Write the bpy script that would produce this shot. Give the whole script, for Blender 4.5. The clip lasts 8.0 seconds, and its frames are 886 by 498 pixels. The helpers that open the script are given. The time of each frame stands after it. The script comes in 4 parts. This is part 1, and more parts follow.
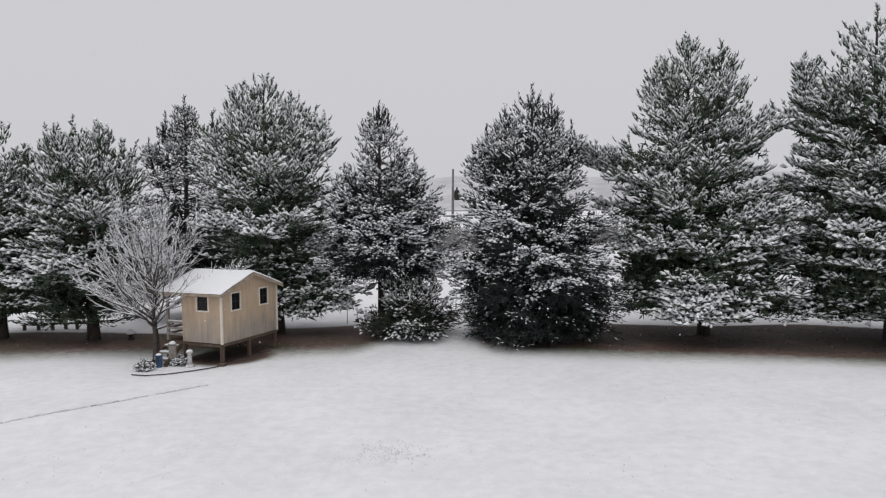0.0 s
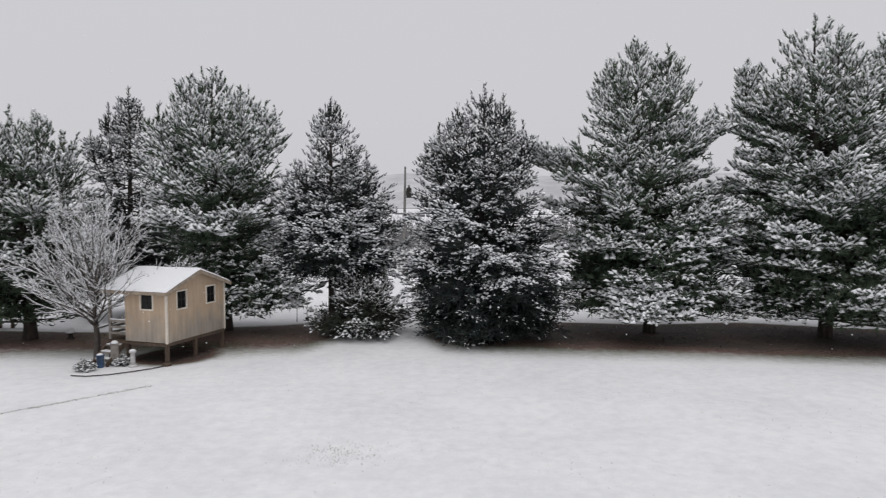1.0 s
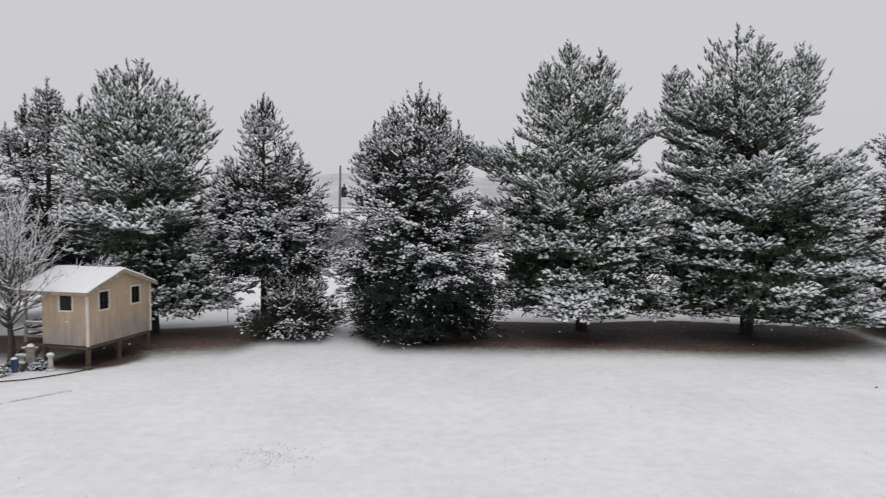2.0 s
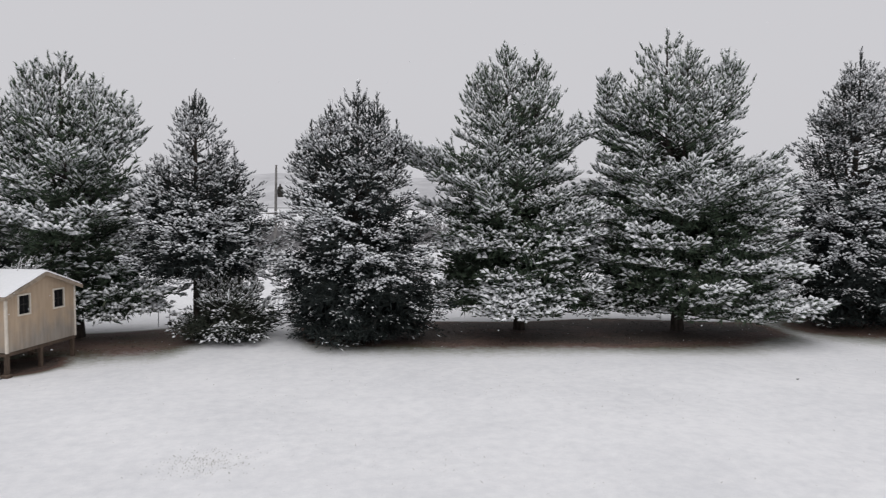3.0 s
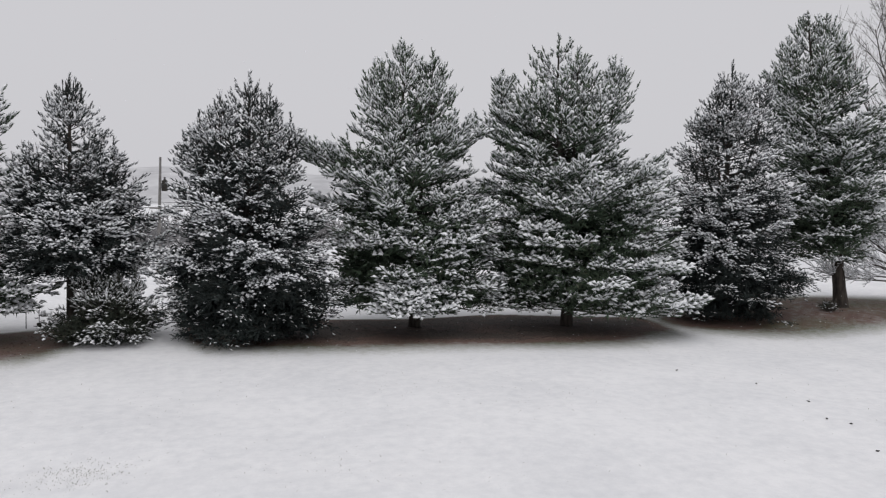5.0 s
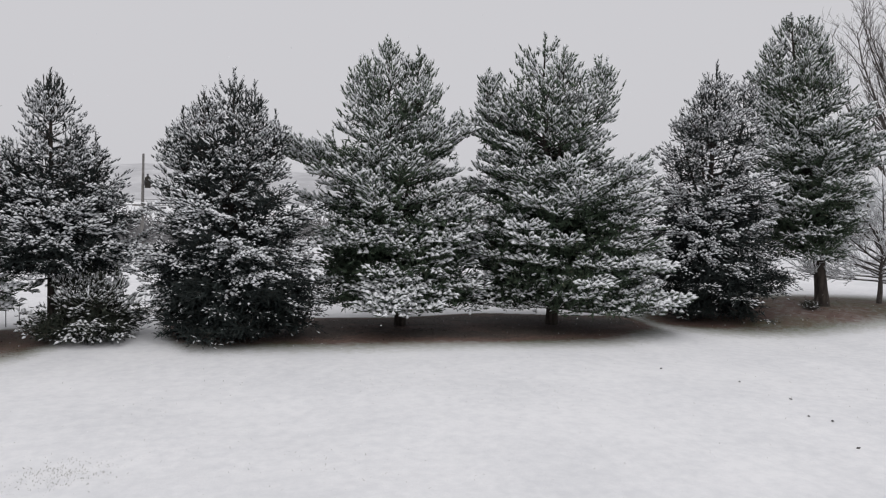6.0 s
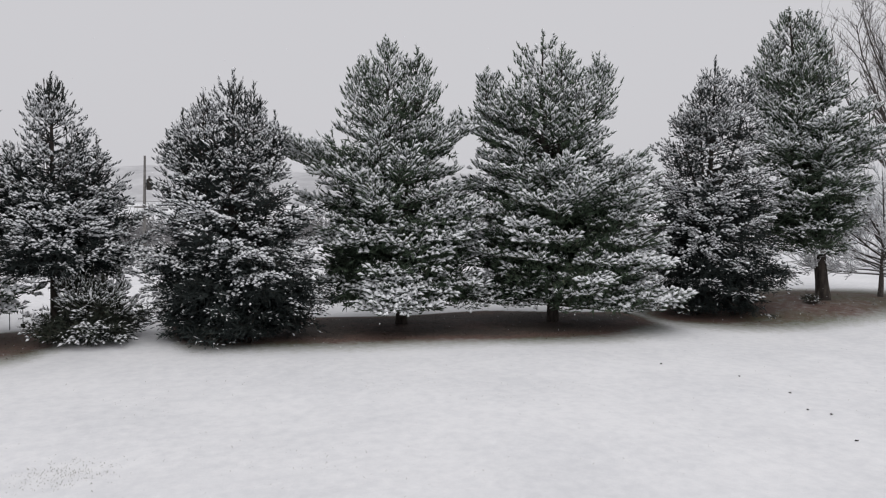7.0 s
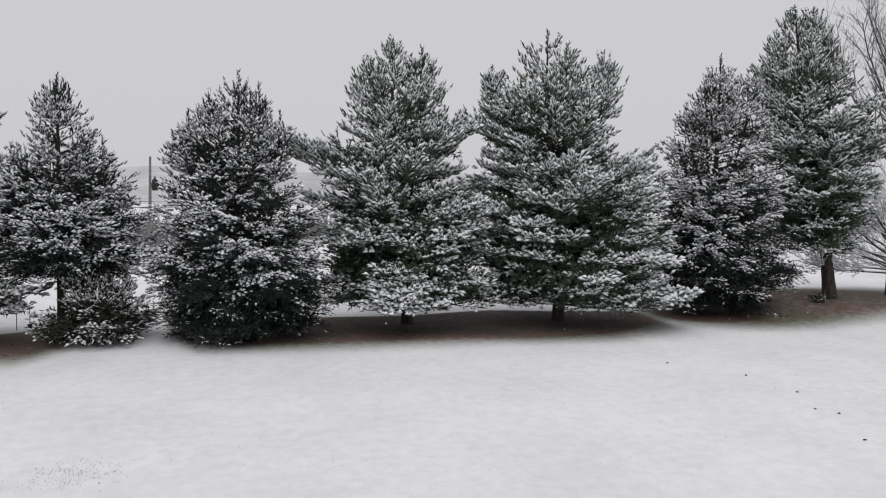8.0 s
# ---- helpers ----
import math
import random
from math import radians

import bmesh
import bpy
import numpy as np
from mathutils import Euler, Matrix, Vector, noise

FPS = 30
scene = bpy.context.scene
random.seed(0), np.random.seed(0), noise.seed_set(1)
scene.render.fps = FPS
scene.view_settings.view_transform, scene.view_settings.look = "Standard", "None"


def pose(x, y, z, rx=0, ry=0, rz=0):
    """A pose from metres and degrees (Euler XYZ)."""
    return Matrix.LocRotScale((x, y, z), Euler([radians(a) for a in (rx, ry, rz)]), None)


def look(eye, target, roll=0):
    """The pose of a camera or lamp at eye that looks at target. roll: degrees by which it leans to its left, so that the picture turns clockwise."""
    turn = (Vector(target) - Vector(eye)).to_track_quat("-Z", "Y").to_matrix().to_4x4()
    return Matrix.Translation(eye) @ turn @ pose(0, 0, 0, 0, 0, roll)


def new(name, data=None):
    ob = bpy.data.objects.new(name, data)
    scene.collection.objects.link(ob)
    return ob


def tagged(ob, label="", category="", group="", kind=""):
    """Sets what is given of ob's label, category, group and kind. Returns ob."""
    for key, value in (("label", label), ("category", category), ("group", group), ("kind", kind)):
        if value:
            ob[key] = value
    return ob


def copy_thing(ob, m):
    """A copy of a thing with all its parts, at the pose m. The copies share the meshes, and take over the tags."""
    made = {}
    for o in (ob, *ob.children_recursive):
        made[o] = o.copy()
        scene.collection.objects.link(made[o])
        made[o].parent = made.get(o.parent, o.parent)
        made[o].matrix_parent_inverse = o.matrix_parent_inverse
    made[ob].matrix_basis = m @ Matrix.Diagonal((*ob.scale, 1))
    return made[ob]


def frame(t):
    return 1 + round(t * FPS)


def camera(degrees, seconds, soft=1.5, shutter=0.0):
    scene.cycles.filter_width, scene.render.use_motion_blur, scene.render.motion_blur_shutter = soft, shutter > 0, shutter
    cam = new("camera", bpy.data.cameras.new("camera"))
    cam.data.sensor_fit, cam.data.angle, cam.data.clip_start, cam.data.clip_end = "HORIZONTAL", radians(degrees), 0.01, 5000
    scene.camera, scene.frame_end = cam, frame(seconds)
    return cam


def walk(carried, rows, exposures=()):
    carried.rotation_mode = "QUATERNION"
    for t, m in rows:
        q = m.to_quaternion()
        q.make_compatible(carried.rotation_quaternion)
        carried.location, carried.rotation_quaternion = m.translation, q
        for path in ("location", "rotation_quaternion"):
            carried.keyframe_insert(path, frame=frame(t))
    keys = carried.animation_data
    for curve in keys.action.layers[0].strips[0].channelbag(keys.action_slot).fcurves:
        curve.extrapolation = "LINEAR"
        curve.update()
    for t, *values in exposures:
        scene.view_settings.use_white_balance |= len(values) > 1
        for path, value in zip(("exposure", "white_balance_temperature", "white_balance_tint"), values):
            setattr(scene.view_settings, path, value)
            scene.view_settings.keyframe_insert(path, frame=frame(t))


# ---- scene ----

# ------------------------------------------------------------------ camera
EYE = 4.7
cam = camera(64.6, 8.0, 1.15, 0.5)
ROWS = [
    (0.0, 0.0, 0.0, 0.0, 0.0, -3.5, -0.6),
    (0.5, 0.01, -0.009, 0.051, -1.35, -3.69, -0.38),
    (1.0, 0.0, 0.013, 0.051, -3.96, -3.76, 0.05),
    (1.5, 0.015, 0.031, 0.021, -6.24, -3.75, 0.29),
    (2.0, 0.025, 0.088, -0.003, -9.2, -3.67, 0.51),
    (3.5, 0.025, 0.173, -0.04, -16.28, -3.54, 0.61),
    (4.0, 0.024, 0.229, -0.065, -18.41, -3.47, 0.79),
    (4.5, 0.021, 0.252, -0.063, -21.07, -3.53, 1.03),
    (6.0, 0.023, 0.308, -0.076, -24.06, -3.69, 1.59),
    (6.5, 0.067, 0.232, -0.078, -24.02, -3.8, 1.16),
    (7.0, 0.076, 0.183, -0.068, -23.82, -3.83, 0.91),
    (7.5, 0.058, 0.137, -0.067, -23.57, -3.85, 0.61),
    (8.0, 0.052, 0.202, -0.074, -23.46, -3.86, 0.74),
]
walk(cam, [(t, pose(x, y, EYE + z, 90 + pitch, 0, yaw) @ pose(0, 0, 0, 0, 0, roll)) for t, x, y, z, yaw, pitch, roll in ROWS])

# ------------------------------------------------------------------ sky and light
SUN_EL, SUN_AZ = 70.0, 195.0
world = bpy.data.worlds.new("overcast_sky")
scene.world = world
world.use_nodes = True
wn, wl = world.node_tree.nodes, world.node_tree.links
wn.clear()
w_out = wn.new("ShaderNodeOutputWorld")
w_bg = wn.new("ShaderNodeBackground")
w_sky = wn.new("ShaderNodeTexSky")
w_sky.sky_type = 'NISHITA'
w_sky.sun_disc = False
w_sky.sun_elevation, w_sky.sun_rotation = radians(SUN_EL), radians(SUN_AZ)
w_sky.air_density, w_sky.dust_density = 1.0, 6.0
w_hsv = wn.new("ShaderNodeHueSaturation")
w_hsv.inputs["Saturation"].default_value = 0.1
w_mix = wn.new("ShaderNodeMix")
w_mix.data_type = 'RGBA'
w_mix.inputs["Factor"].default_value = 0.93
w_mix.inputs["B"].default_value = (6.3, 6.25, 6.55, 1)
wl.new(w_sky.outputs["Color"], w_hsv.inputs["Color"])
wl.new(w_hsv.outputs["Color"], w_mix.inputs["A"])
wl.new(w_mix.outputs["Result"], w_bg.inputs["Color"])
w_bg.inputs["Strength"].default_value = 0.1
wl.new(w_bg.outputs["Background"], w_out.inputs["Surface"])

sun_data = bpy.data.lights.new("sun", 'SUN')
sun_data.energy, sun_data.angle, sun_data.color = 0.95, radians(60), (1.0, 0.985, 0.97)
sun = new("sun", sun_data)
sun.matrix_world = look((0, 0, 60), (math.sin(radians(SUN_AZ)) * -10, math.cos(radians(SUN_AZ)) * -10, 60 - 10 * math.tan(radians(SUN_EL))))


# ------------------------------------------------------------------ materials
def material(name, rough=0.8, metallic=0.0, spec=0.3):
    m = bpy.data.materials.new(name)
    m.use_nodes = True
    b = m.node_tree.nodes["Principled BSDF"]
    b.inputs["Roughness"].default_value = rough
    b.inputs["Metallic"].default_value = metallic
    b.inputs["Specular IOR Level"].default_value = spec
    return m, m.node_tree.nodes, m.node_tree.links, b


def tex_noise(n, l, scale, detail=4.0, vec=None, rough=0.55):
    t = n.new("ShaderNodeTexNoise")
    t.inputs["Scale"].default_value, t.inputs["Detail"].default_value, t.inputs["Roughness"].default_value = scale, detail, rough
    if vec:
        l.new(vec, t.inputs["Vector"])
    return t.outputs["Fac"]


def ramp(n, l, fac, stops):
    r = n.new("ShaderNodeValToRGB")
    e = r.color_ramp.elements
    while len(e) < len(stops):
        e.new(0.5)
    for k, (p, c) in enumerate(stops):
        e[k].position, e[k].color = p, (c[0], c[1], c[2], 1)
    l.new(fac, r.inputs["Fac"])
    return r.outputs["Color"]


def mixed(n, l, fac, a, b, mode='MIX'):
    m = n.new("ShaderNodeMix")
    m.data_type, m.blend_type = 'RGBA', mode
    for key, v in (("Factor", fac), ("A", a), ("B", b)):
        if isinstance(v, (int, float)):
            m.inputs[key].default_value = v
        elif isinstance(v, tuple):
            m.inputs[key].default_value = (v[0], v[1], v[2], 1)
        else:
            l.new(v, m.inputs[key])
    return m.outputs["Result"]


def calc(n, l, op, a, b=0.0):
    m = n.new("ShaderNodeMath")
    m.operation = op
    for k, v in ((0, a), (1, b)):
        if isinstance(v, (int, float)):
            m.inputs[k].default_value = v
        else:
            l.new(v, m.inputs[k])
    return m.outputs[0]


def bumped(n, l, b, height, strength, dist=0.01):
    u = n.new("ShaderNodeBump")
    u.inputs["Strength"].default_value, u.inputs["Distance"].default_value = strength, dist
    l.new(height, u.inputs["Height"])
    l.new(u.outputs["Normal"], b.inputs["Normal"])


def coords(n, kind="Object"):
    return n.new("ShaderNodeTexCoord").outputs[kind]


def speckled(name, dark, light, scale, rough=0.85, bump=0.3, dist=0.01, scale2=None, spec=0.3, stretch=None):
    """A plain weathered surface: two scales of noise between two colours, with relief."""
    m, n, l, b = material(name, rough, spec=spec)
    v = coords(n)
    if stretch:
        mp = n.new("ShaderNodeMapping")
        mp.inputs["Scale"].default_value = stretch
        l.new(v, mp.inputs["Vector"])
        v = mp.outputs["Vector"]
    f1, f2 = tex_noise(n, l, scale, 5, v), tex_noise(n, l, scale2 or scale * 0.13, 3, v)
    f = calc(n, l, 'ADD', calc(n, l, 'MULTIPLY', f1, 0.6), calc(n, l, 'MULTIPLY', f2, 0.4))
    l.new(ramp(n, l, f, [(0.36, dark), (0.64, light)]), b.inputs["Base Color"])
    if bump:
        bumped(n, l, b, f1, bump, dist)
    return m


def needle_material(name, dark, light, brown):
    m, n, l, b = material(name, 0.6, spec=0.25)
    g = n.new("ShaderNodeNewGeometry")
    v = coords(n)
    c = ramp(n, l, g.outputs["Random Per Island"], [(0.0, dark), (0.88, light), (1.0, brown)])
    c = mixed(n, l, ramp(n, l, tex_noise(n, l, 0.9, 3, v), [(0.35, (0, 0, 0)), (0.7, (1, 1, 1))]), c, (dark[0] * 0.8, dark[1] * 0.8, dark[2] * 0.8))
    l.new(c, b.inputs["Base Color"])
    return m


def snow_material(name, tone=0.84):
    m, n, l, b = material(name, 0.75, spec=0.2)
    v = coords(n)
    f = tex_noise(n, l, 14, 5, v)
    l.new(ramp(n, l, f, [(0.3, (tone * 0.92, tone * 0.935, tone * 0.96)), (0.7, (tone * 0.985, tone * 0.99, tone * 1.01))]), b.inputs["Base Color"])
    bumped(n, l, b, tex_noise(n, l, 60, 4, v), 0.25, 0.01)
    return m


PINE = needle_material("pine_needles", (0.046, 0.07, 0.044), (0.118, 0.162, 0.104), (0.125, 0.122, 0.082))
SPRUCE = needle_material("spruce_needles", (0.018, 0.025, 0.024), (0.048, 0.062, 0.057), (0.07, 0.064, 0.052))
SHRUB = needle_material("shrub_needles", (0.025, 0.033, 0.024), (0.075, 0.085, 0.062), (0.11, 0.1, 0.075))
TREE_SNOW = snow_material("snow_on_boughs", 0.93)
ROOF_SNOW = snow_material("snow_on_roof", 0.86)
BARK = speckled("conifer_bark", (0.02, 0.017, 0.015), (0.075, 0.062, 0.053), 9, 0.95, 0.8, 0.03, 2, stretch=(1, 1, 0.3))
TWIG = speckled("maple_bark", (0.045, 0.039, 0.035), (0.12, 0.104, 0.093), 14, 0.9, 0.5, 0.01, 3, stretch=(1, 1, 0.4))


def ground_material():
    m, n, l, b = material("snowy_lawn", 0.8, spec=0.2)
    v = coords(n)
    a = n.new("ShaderNodeAttribute")
    a.attribute_name = "shelter"
    bare = a.outputs["Fac"]
    n1, n2, n3 = tex_noise(n, l, 0.35, 4, v), tex_noise(n, l, 3.2, 6, v, 0.65), tex_noise(n, l, 26, 5, v, 0.7)
    # thin snow over grass, with blades showing through in patches
    snow = ramp(n, l, calc(n, l, 'ADD', calc(n, l, 'MULTIPLY', n1, 0.45), calc(n, l, 'MULTIPLY', n2, 0.55)),
                [(0.36, (0.705, 0.71, 0.73)), (0.6, (0.825, 0.825, 0.838))])
    blades = calc(n, l, 'MULTIPLY', calc(n, l, 'GREATER_THAN', n3, 0.66), calc(n, l, 'GREATER_THAN', n2, 0.52))
    snow = mixed(n, l, calc(n, l, 'MULTIPLY', blades, 0.28), snow, (0.25, 0.25, 0.2))
    # sheltered ground: needles, mulch and dull grass
    mulch = ramp(n, l, n3, [(0.3, (0.022, 0.018, 0.016)), (0.52, (0.075, 0.058, 0.05)), (0.74, (0.155, 0.125, 0.11))])
    red = ramp(n, l, n3, [(0.3, (0.035, 0.024, 0.02)), (0.52, (0.14, 0.088, 0.072)), (0.74, (0.23, 0.165, 0.142))])
    olive = ramp(n, l, n2, [(0.3, (0.04, 0.047, 0.022)), (0.7, (0.12, 0.125, 0.062))])
    patch = calc(n, l, 'ADD', bare, calc(n, l, 'ADD', calc(n, l, 'MULTIPLY', calc(n, l, 'SUBTRACT', n1, 0.5), 0.8), calc(n, l, 'MULTIPLY', calc(n, l, 'SUBTRACT', n2, 0.5), 0.5)))
    # deep in the bed the mulch turns darker, tree shade put into its colour
    mulch = mixed(n, l, ramp(n, l, patch, [(0.86, (1, 1, 1)), (1.08, (0, 0, 0))]), mulch, red)
    mulch = mixed(n, l, ramp(n, l, patch, [(0.5, (1, 1, 1)), (0.76, (0, 0, 0))]), mulch, olive)
    edge = calc(n, l, 'ADD', calc(n, l, 'MULTIPLY', calc(n, l, 'SUBTRACT', n3, 0.5), 1.1), calc(n, l, 'MULTIPLY', calc(n, l, 'SUBTRACT', n2, 0.5), 0.9))
    f = ramp(n, l, calc(n, l, 'ADD', bare, calc(n, l, 'MULTIPLY', edge, 0.55)), [(0.12, (0, 0, 0)), (0.7, (1, 1, 1))])
    l.new(mixed(n, l, f, snow, mulch), b.inputs["Base Color"])
    bumped(n, l, b, calc(n, l, 'ADD', n3, calc(n, l, 'MULTIPLY', n2, 2.0)), 0.35, 0.03)
    return m


LAWN = ground_material()
def siding_material():
    """Tan plywood, greyed by splash and weather towards its foot in uneven streaks."""
    m, n, l, b = material("tan_plywood_siding", 0.8, spec=0.2)
    v = coords(n)
    mp = n.new("ShaderNodeMapping")
    mp.inputs["Scale"].default_value = (4, 4, 0.45)
    l.new(v, mp.inputs["Vector"])
    streak = tex_noise(n, l, 2.2, 5, mp.outputs["Vector"])
    blot = tex_noise(n, l, 1.6, 4, v)
    sep = n.new("ShaderNodeSeparateXYZ")
    l.new(v, sep.inputs[0])
    grey = calc(n, l, 'ADD', calc(n, l, 'MULTIPLY', calc(n, l, 'SUBTRACT', 1.75, sep.outputs["Z"]), 0.75), calc(n, l, 'MULTIPLY', calc(n, l, 'SUBTRACT', blot, 0.5), 1.6))
    tan = ramp(n, l, streak, [(0.3, (0.42, 0.315, 0.22)), (0.7, (0.52, 0.405, 0.295))])
    old = ramp(n, l, streak, [(0.3, (0.27, 0.235, 0.2)), (0.7, (0.38, 0.34, 0.295))])
    l.new(mixed(n, l, ramp(n, l, grey, [(0.1, (0, 0, 0)), (0.75, (1, 1, 1))]), tan, old), b.inputs["Base Color"])
    bumped(n, l, b, streak, 0.12, 0.004)
    return m


SIDING = siding_material()
CREAM = speckled("cream_painted_trim", (0.6, 0.54, 0.46), (0.76, 0.7, 0.61), 9, 0.7, 0.1, 0.003)
POSTWOOD = speckled("brown_treated_timber", (0.055, 0.04, 0.03), (0.13, 0.092, 0.068), 8, 0.85, 0.3, 0.004, 2, stretch=(3, 3, 0.4))
GREYWOOD = speckled("grey_weathered_timber", (0.16, 0.145, 0.13), (0.33, 0.3, 0.27), 9, 0.9, 0.3, 0.004, 2)
DARK = speckled("dark_interior", (0.02, 0.018, 0.016), (0.05, 0.045, 0.04), 5, 0.9, 0.0)


# ------------------------------------------------------------------ mesh helpers
def part(name, bm, mat, parent=None, label="", smooth=False):
    me = bpy.data.meshes.new(name)
    bm.to_mesh(me)
    bm.free()
    me.materials.append(mat)
    if smooth:
        me.shade_smooth()
    ob = new(name, me)
    ob.parent = parent
    if label:
        tagged(ob, label)
    return ob


def raw(name, verts, faces, mat, parent=None, label="", smooth=False):
    """A mesh from arrays: verts (n, 3), faces (m, 3) or (m, 4)."""
    verts, faces = np.asarray(verts, dtype=np.float32), np.asarray(faces, dtype=np.int32)
    k = faces.shape[1]
    me = bpy.data.meshes.new(name)
    me.vertices.add(len(verts))
    me.vertices.foreach_set("co", verts.ravel())
    me.loops.add(faces.size)
    me.loops.foreach_set("vertex_index", faces.ravel())
    me.polygons.add(len(faces))
    me.polygons.foreach_set("loop_start", np.arange(0, faces.size, k, dtype=np.int32))
    me.update(calc_edges=True)
    me.materials.append(mat)
    if smooth:
        me.shade_smooth()
    ob = new(name, me)
    ob.parent = parent
    if label:
        tagged(ob, label)
    return ob


def empty(name, at, rz=0.0):
    ob = new(name)
    ob.matrix_world = pose(*at, 0, 0, rz)
    return ob


def box(bm, x0, x1, y0, y1, z0, z1, bevel=0.0):
    r = bmesh.ops.create_cube(bm, size=1, matrix=Matrix.Translation(((x0 + x1) / 2, (y0 + y1) / 2, (z0 + z1) / 2)) @ Matrix.Diagonal((x1 - x0, y1 - y0, z1 - z0, 1)))
    if bevel:
        es = {e for v in r["verts"] for e in v.link_edges}
        bmesh.ops.bevel(bm, geom=list(es), offset=bevel, segments=1, affect='EDGES')
    return bm


def boxed(name, dims, mat, parent, label="", bevel=0.006):
    return part(name, box(bmesh.new(), *dims, bevel), mat, parent, label)


def tubes(segs, sides=5):
    """Tapered tubes: rows of (p0, p1, r0, r1). Returns verts, faces."""
    s = np.asarray(segs, dtype=float).reshape(-1, 8)
    p0, p1, r0, r1 = s[:, 0:3], s[:, 3:6], s[:, 6], s[:, 7]
    d = p1 - p0
    d /= np.maximum(np.linalg.norm(d, axis=1, keepdims=True), 1e-6)
    up = np.where(np.abs(d[:, 2:3]) > 0.9, np.array([[1.0, 0, 0]]), np.array([[0, 0, 1.0]]))
    a = np.cross(d, up)
    a /= np.linalg.norm(a, axis=1, keepdims=True)
    b = np.cross(d, a)
    th = np.arange(sides) * 2 * math.pi / sides
    ring = a[:, None, :] * np.cos(th)[None, :, None] + b[:, None, :] * np.sin(th)[None, :, None]
    v = np.concatenate([p0[:, None] + ring * r0[:, None, None], p1[:, None] + ring * r1[:, None, None]], 1)
    base = np.arange(len(s))[:, None] * 2 * sides
    i = np.arange(sides)
    j = (i + 1) % sides
    f = np.stack([base + i, base + j, base + sides + j, base + sides + i], 2)
    return v.reshape(-1, 3), f.reshape(-1, 4)


# ------------------------------------------------------------------ ground
def smooth(a, b, x):
    t = np.clip((x - a) / (b - a), 0, 1)
    return t * t * (3 - 2 * t)


def ground_z(x, y):
    x, y = np.asarray(x, dtype=float), np.asarray(y, dtype=float)
    z = 0.62 * smooth(22.5, 28.5, x + 0.25 * (y - 21)) * smooth(16.5, 21.5, y) * (1 - smooth(60, 120, y))
    z = z + 0.05 * np.sin(x * 0.31 + 1.3) * np.sin(y * 0.27 + 0.4) + 0.025 * np.sin(x * 0.9 + y * 0.55)
    return z * (1 - smooth(300, 500, np.hypot(x, y)))


def gz(x, y):
    return float(ground_z(x, y))


def bed_shelter(x, y):
    """How far the trees above keep the snow off: 1 under the boughs, 0 on the open lawn."""
    def ell(cx, cy, rx, ry, soft):
        d = np.sqrt(((x - cx) / rx) ** 2 + ((y - cy) / ry) ** 2)
        return 1 - smooth(1 - soft, 1 + soft, d)
    s = np.zeros_like(x)
    # the long bed under the row: front edge bends towards the house on the open side
    front = np.interp(x, [-30, -14, -9, -5.5, -3, -1.6], [21.6, 21.8, 22.2, 21.7, 22.2, 24.6])
    left = smooth(-1.6, 2.2, y - front) * (1 - smooth(-0.25, 0.25, y - np.interp(x, [-30, -10, -3, 0], [26.6, 26.7, 27.8, 27.6]))) * (1 - smooth(-2.2, -0.6, x + 0.35 * (y - 24)))
    s = np.maximum(s, 0.74 * left)
    front = np.interp(x, [0.3, 1.5, 3, 5, 8, 12, 15.5, 18.5, 21], [25.0, 23.0, 22.4, 22.1, 21.4, 20.4, 20.0, 21.3, 23.4])
    right = smooth(-2.3, 2.3, y - front) * (1 - smooth(-0.2, 0.2, y - np.interp(x, [0, 8, 14, 17, 20], [27.5, 27.2, 26.8, 25.4, 24.4]))) * smooth(0.6, 1.6, x) * (1 - smooth(18.6, 20.6, x))
    s = np.maximum(s, right)
    s = np.maximum(s, 0.75 * ell(22.9, 22.9, 3.6, 2.5, 0.3))
    s = np.maximum(s, 0.68 * ell(27.0, 21.9, 7.5, 3.3, 0.4))
    s = np.maximum(s, ell(-6.8, 22.1, 1.3, 1.3, 0.3))
    return s


def build_ground():
    def axis(lo, hi, step, far):
        mid = np.arange(lo, hi + step / 2, step)
        grow = np.geomspace(step, far, 34).cumsum()
        return np.concatenate([(lo - grow)[::-1], mid, hi + grow])
    xs, ys = axis(-20, 32, 0.3, 420), axis(4, 31, 0.3, 420)
    X, Y = np.meshgrid(xs, ys)
    Z = ground_z(X, Y)
    nx, ny = len(xs), len(ys)
    i = (np.arange(ny - 1)[:, None] * nx + np.arange(nx - 1)[None]).ravel()
    ob = raw("ground", np.stack([X, Y, Z], 2).reshape(-1, 3), np.stack([i, i + 1, i + nx + 1, i + nx], 1), LAWN, smooth=True)
    a = ob.data.attributes.new("shelter", 'FLOAT', 'POINT')
    a.data.foreach_set("value", bed_shelter(X, Y).astype(np.float32).ravel())
    return tagged(ob, "lawn under thin fresh snow with bare mulch beneath the trees", "ground", kind="structure")


build_ground()


# ------------------------------------------------------------------ conifers
def unit(v):
    return v / np.maximum(np.linalg.norm(v, axis=-1, keepdims=True), 1e-6)


UP = np.array([0, 0, 1.0])


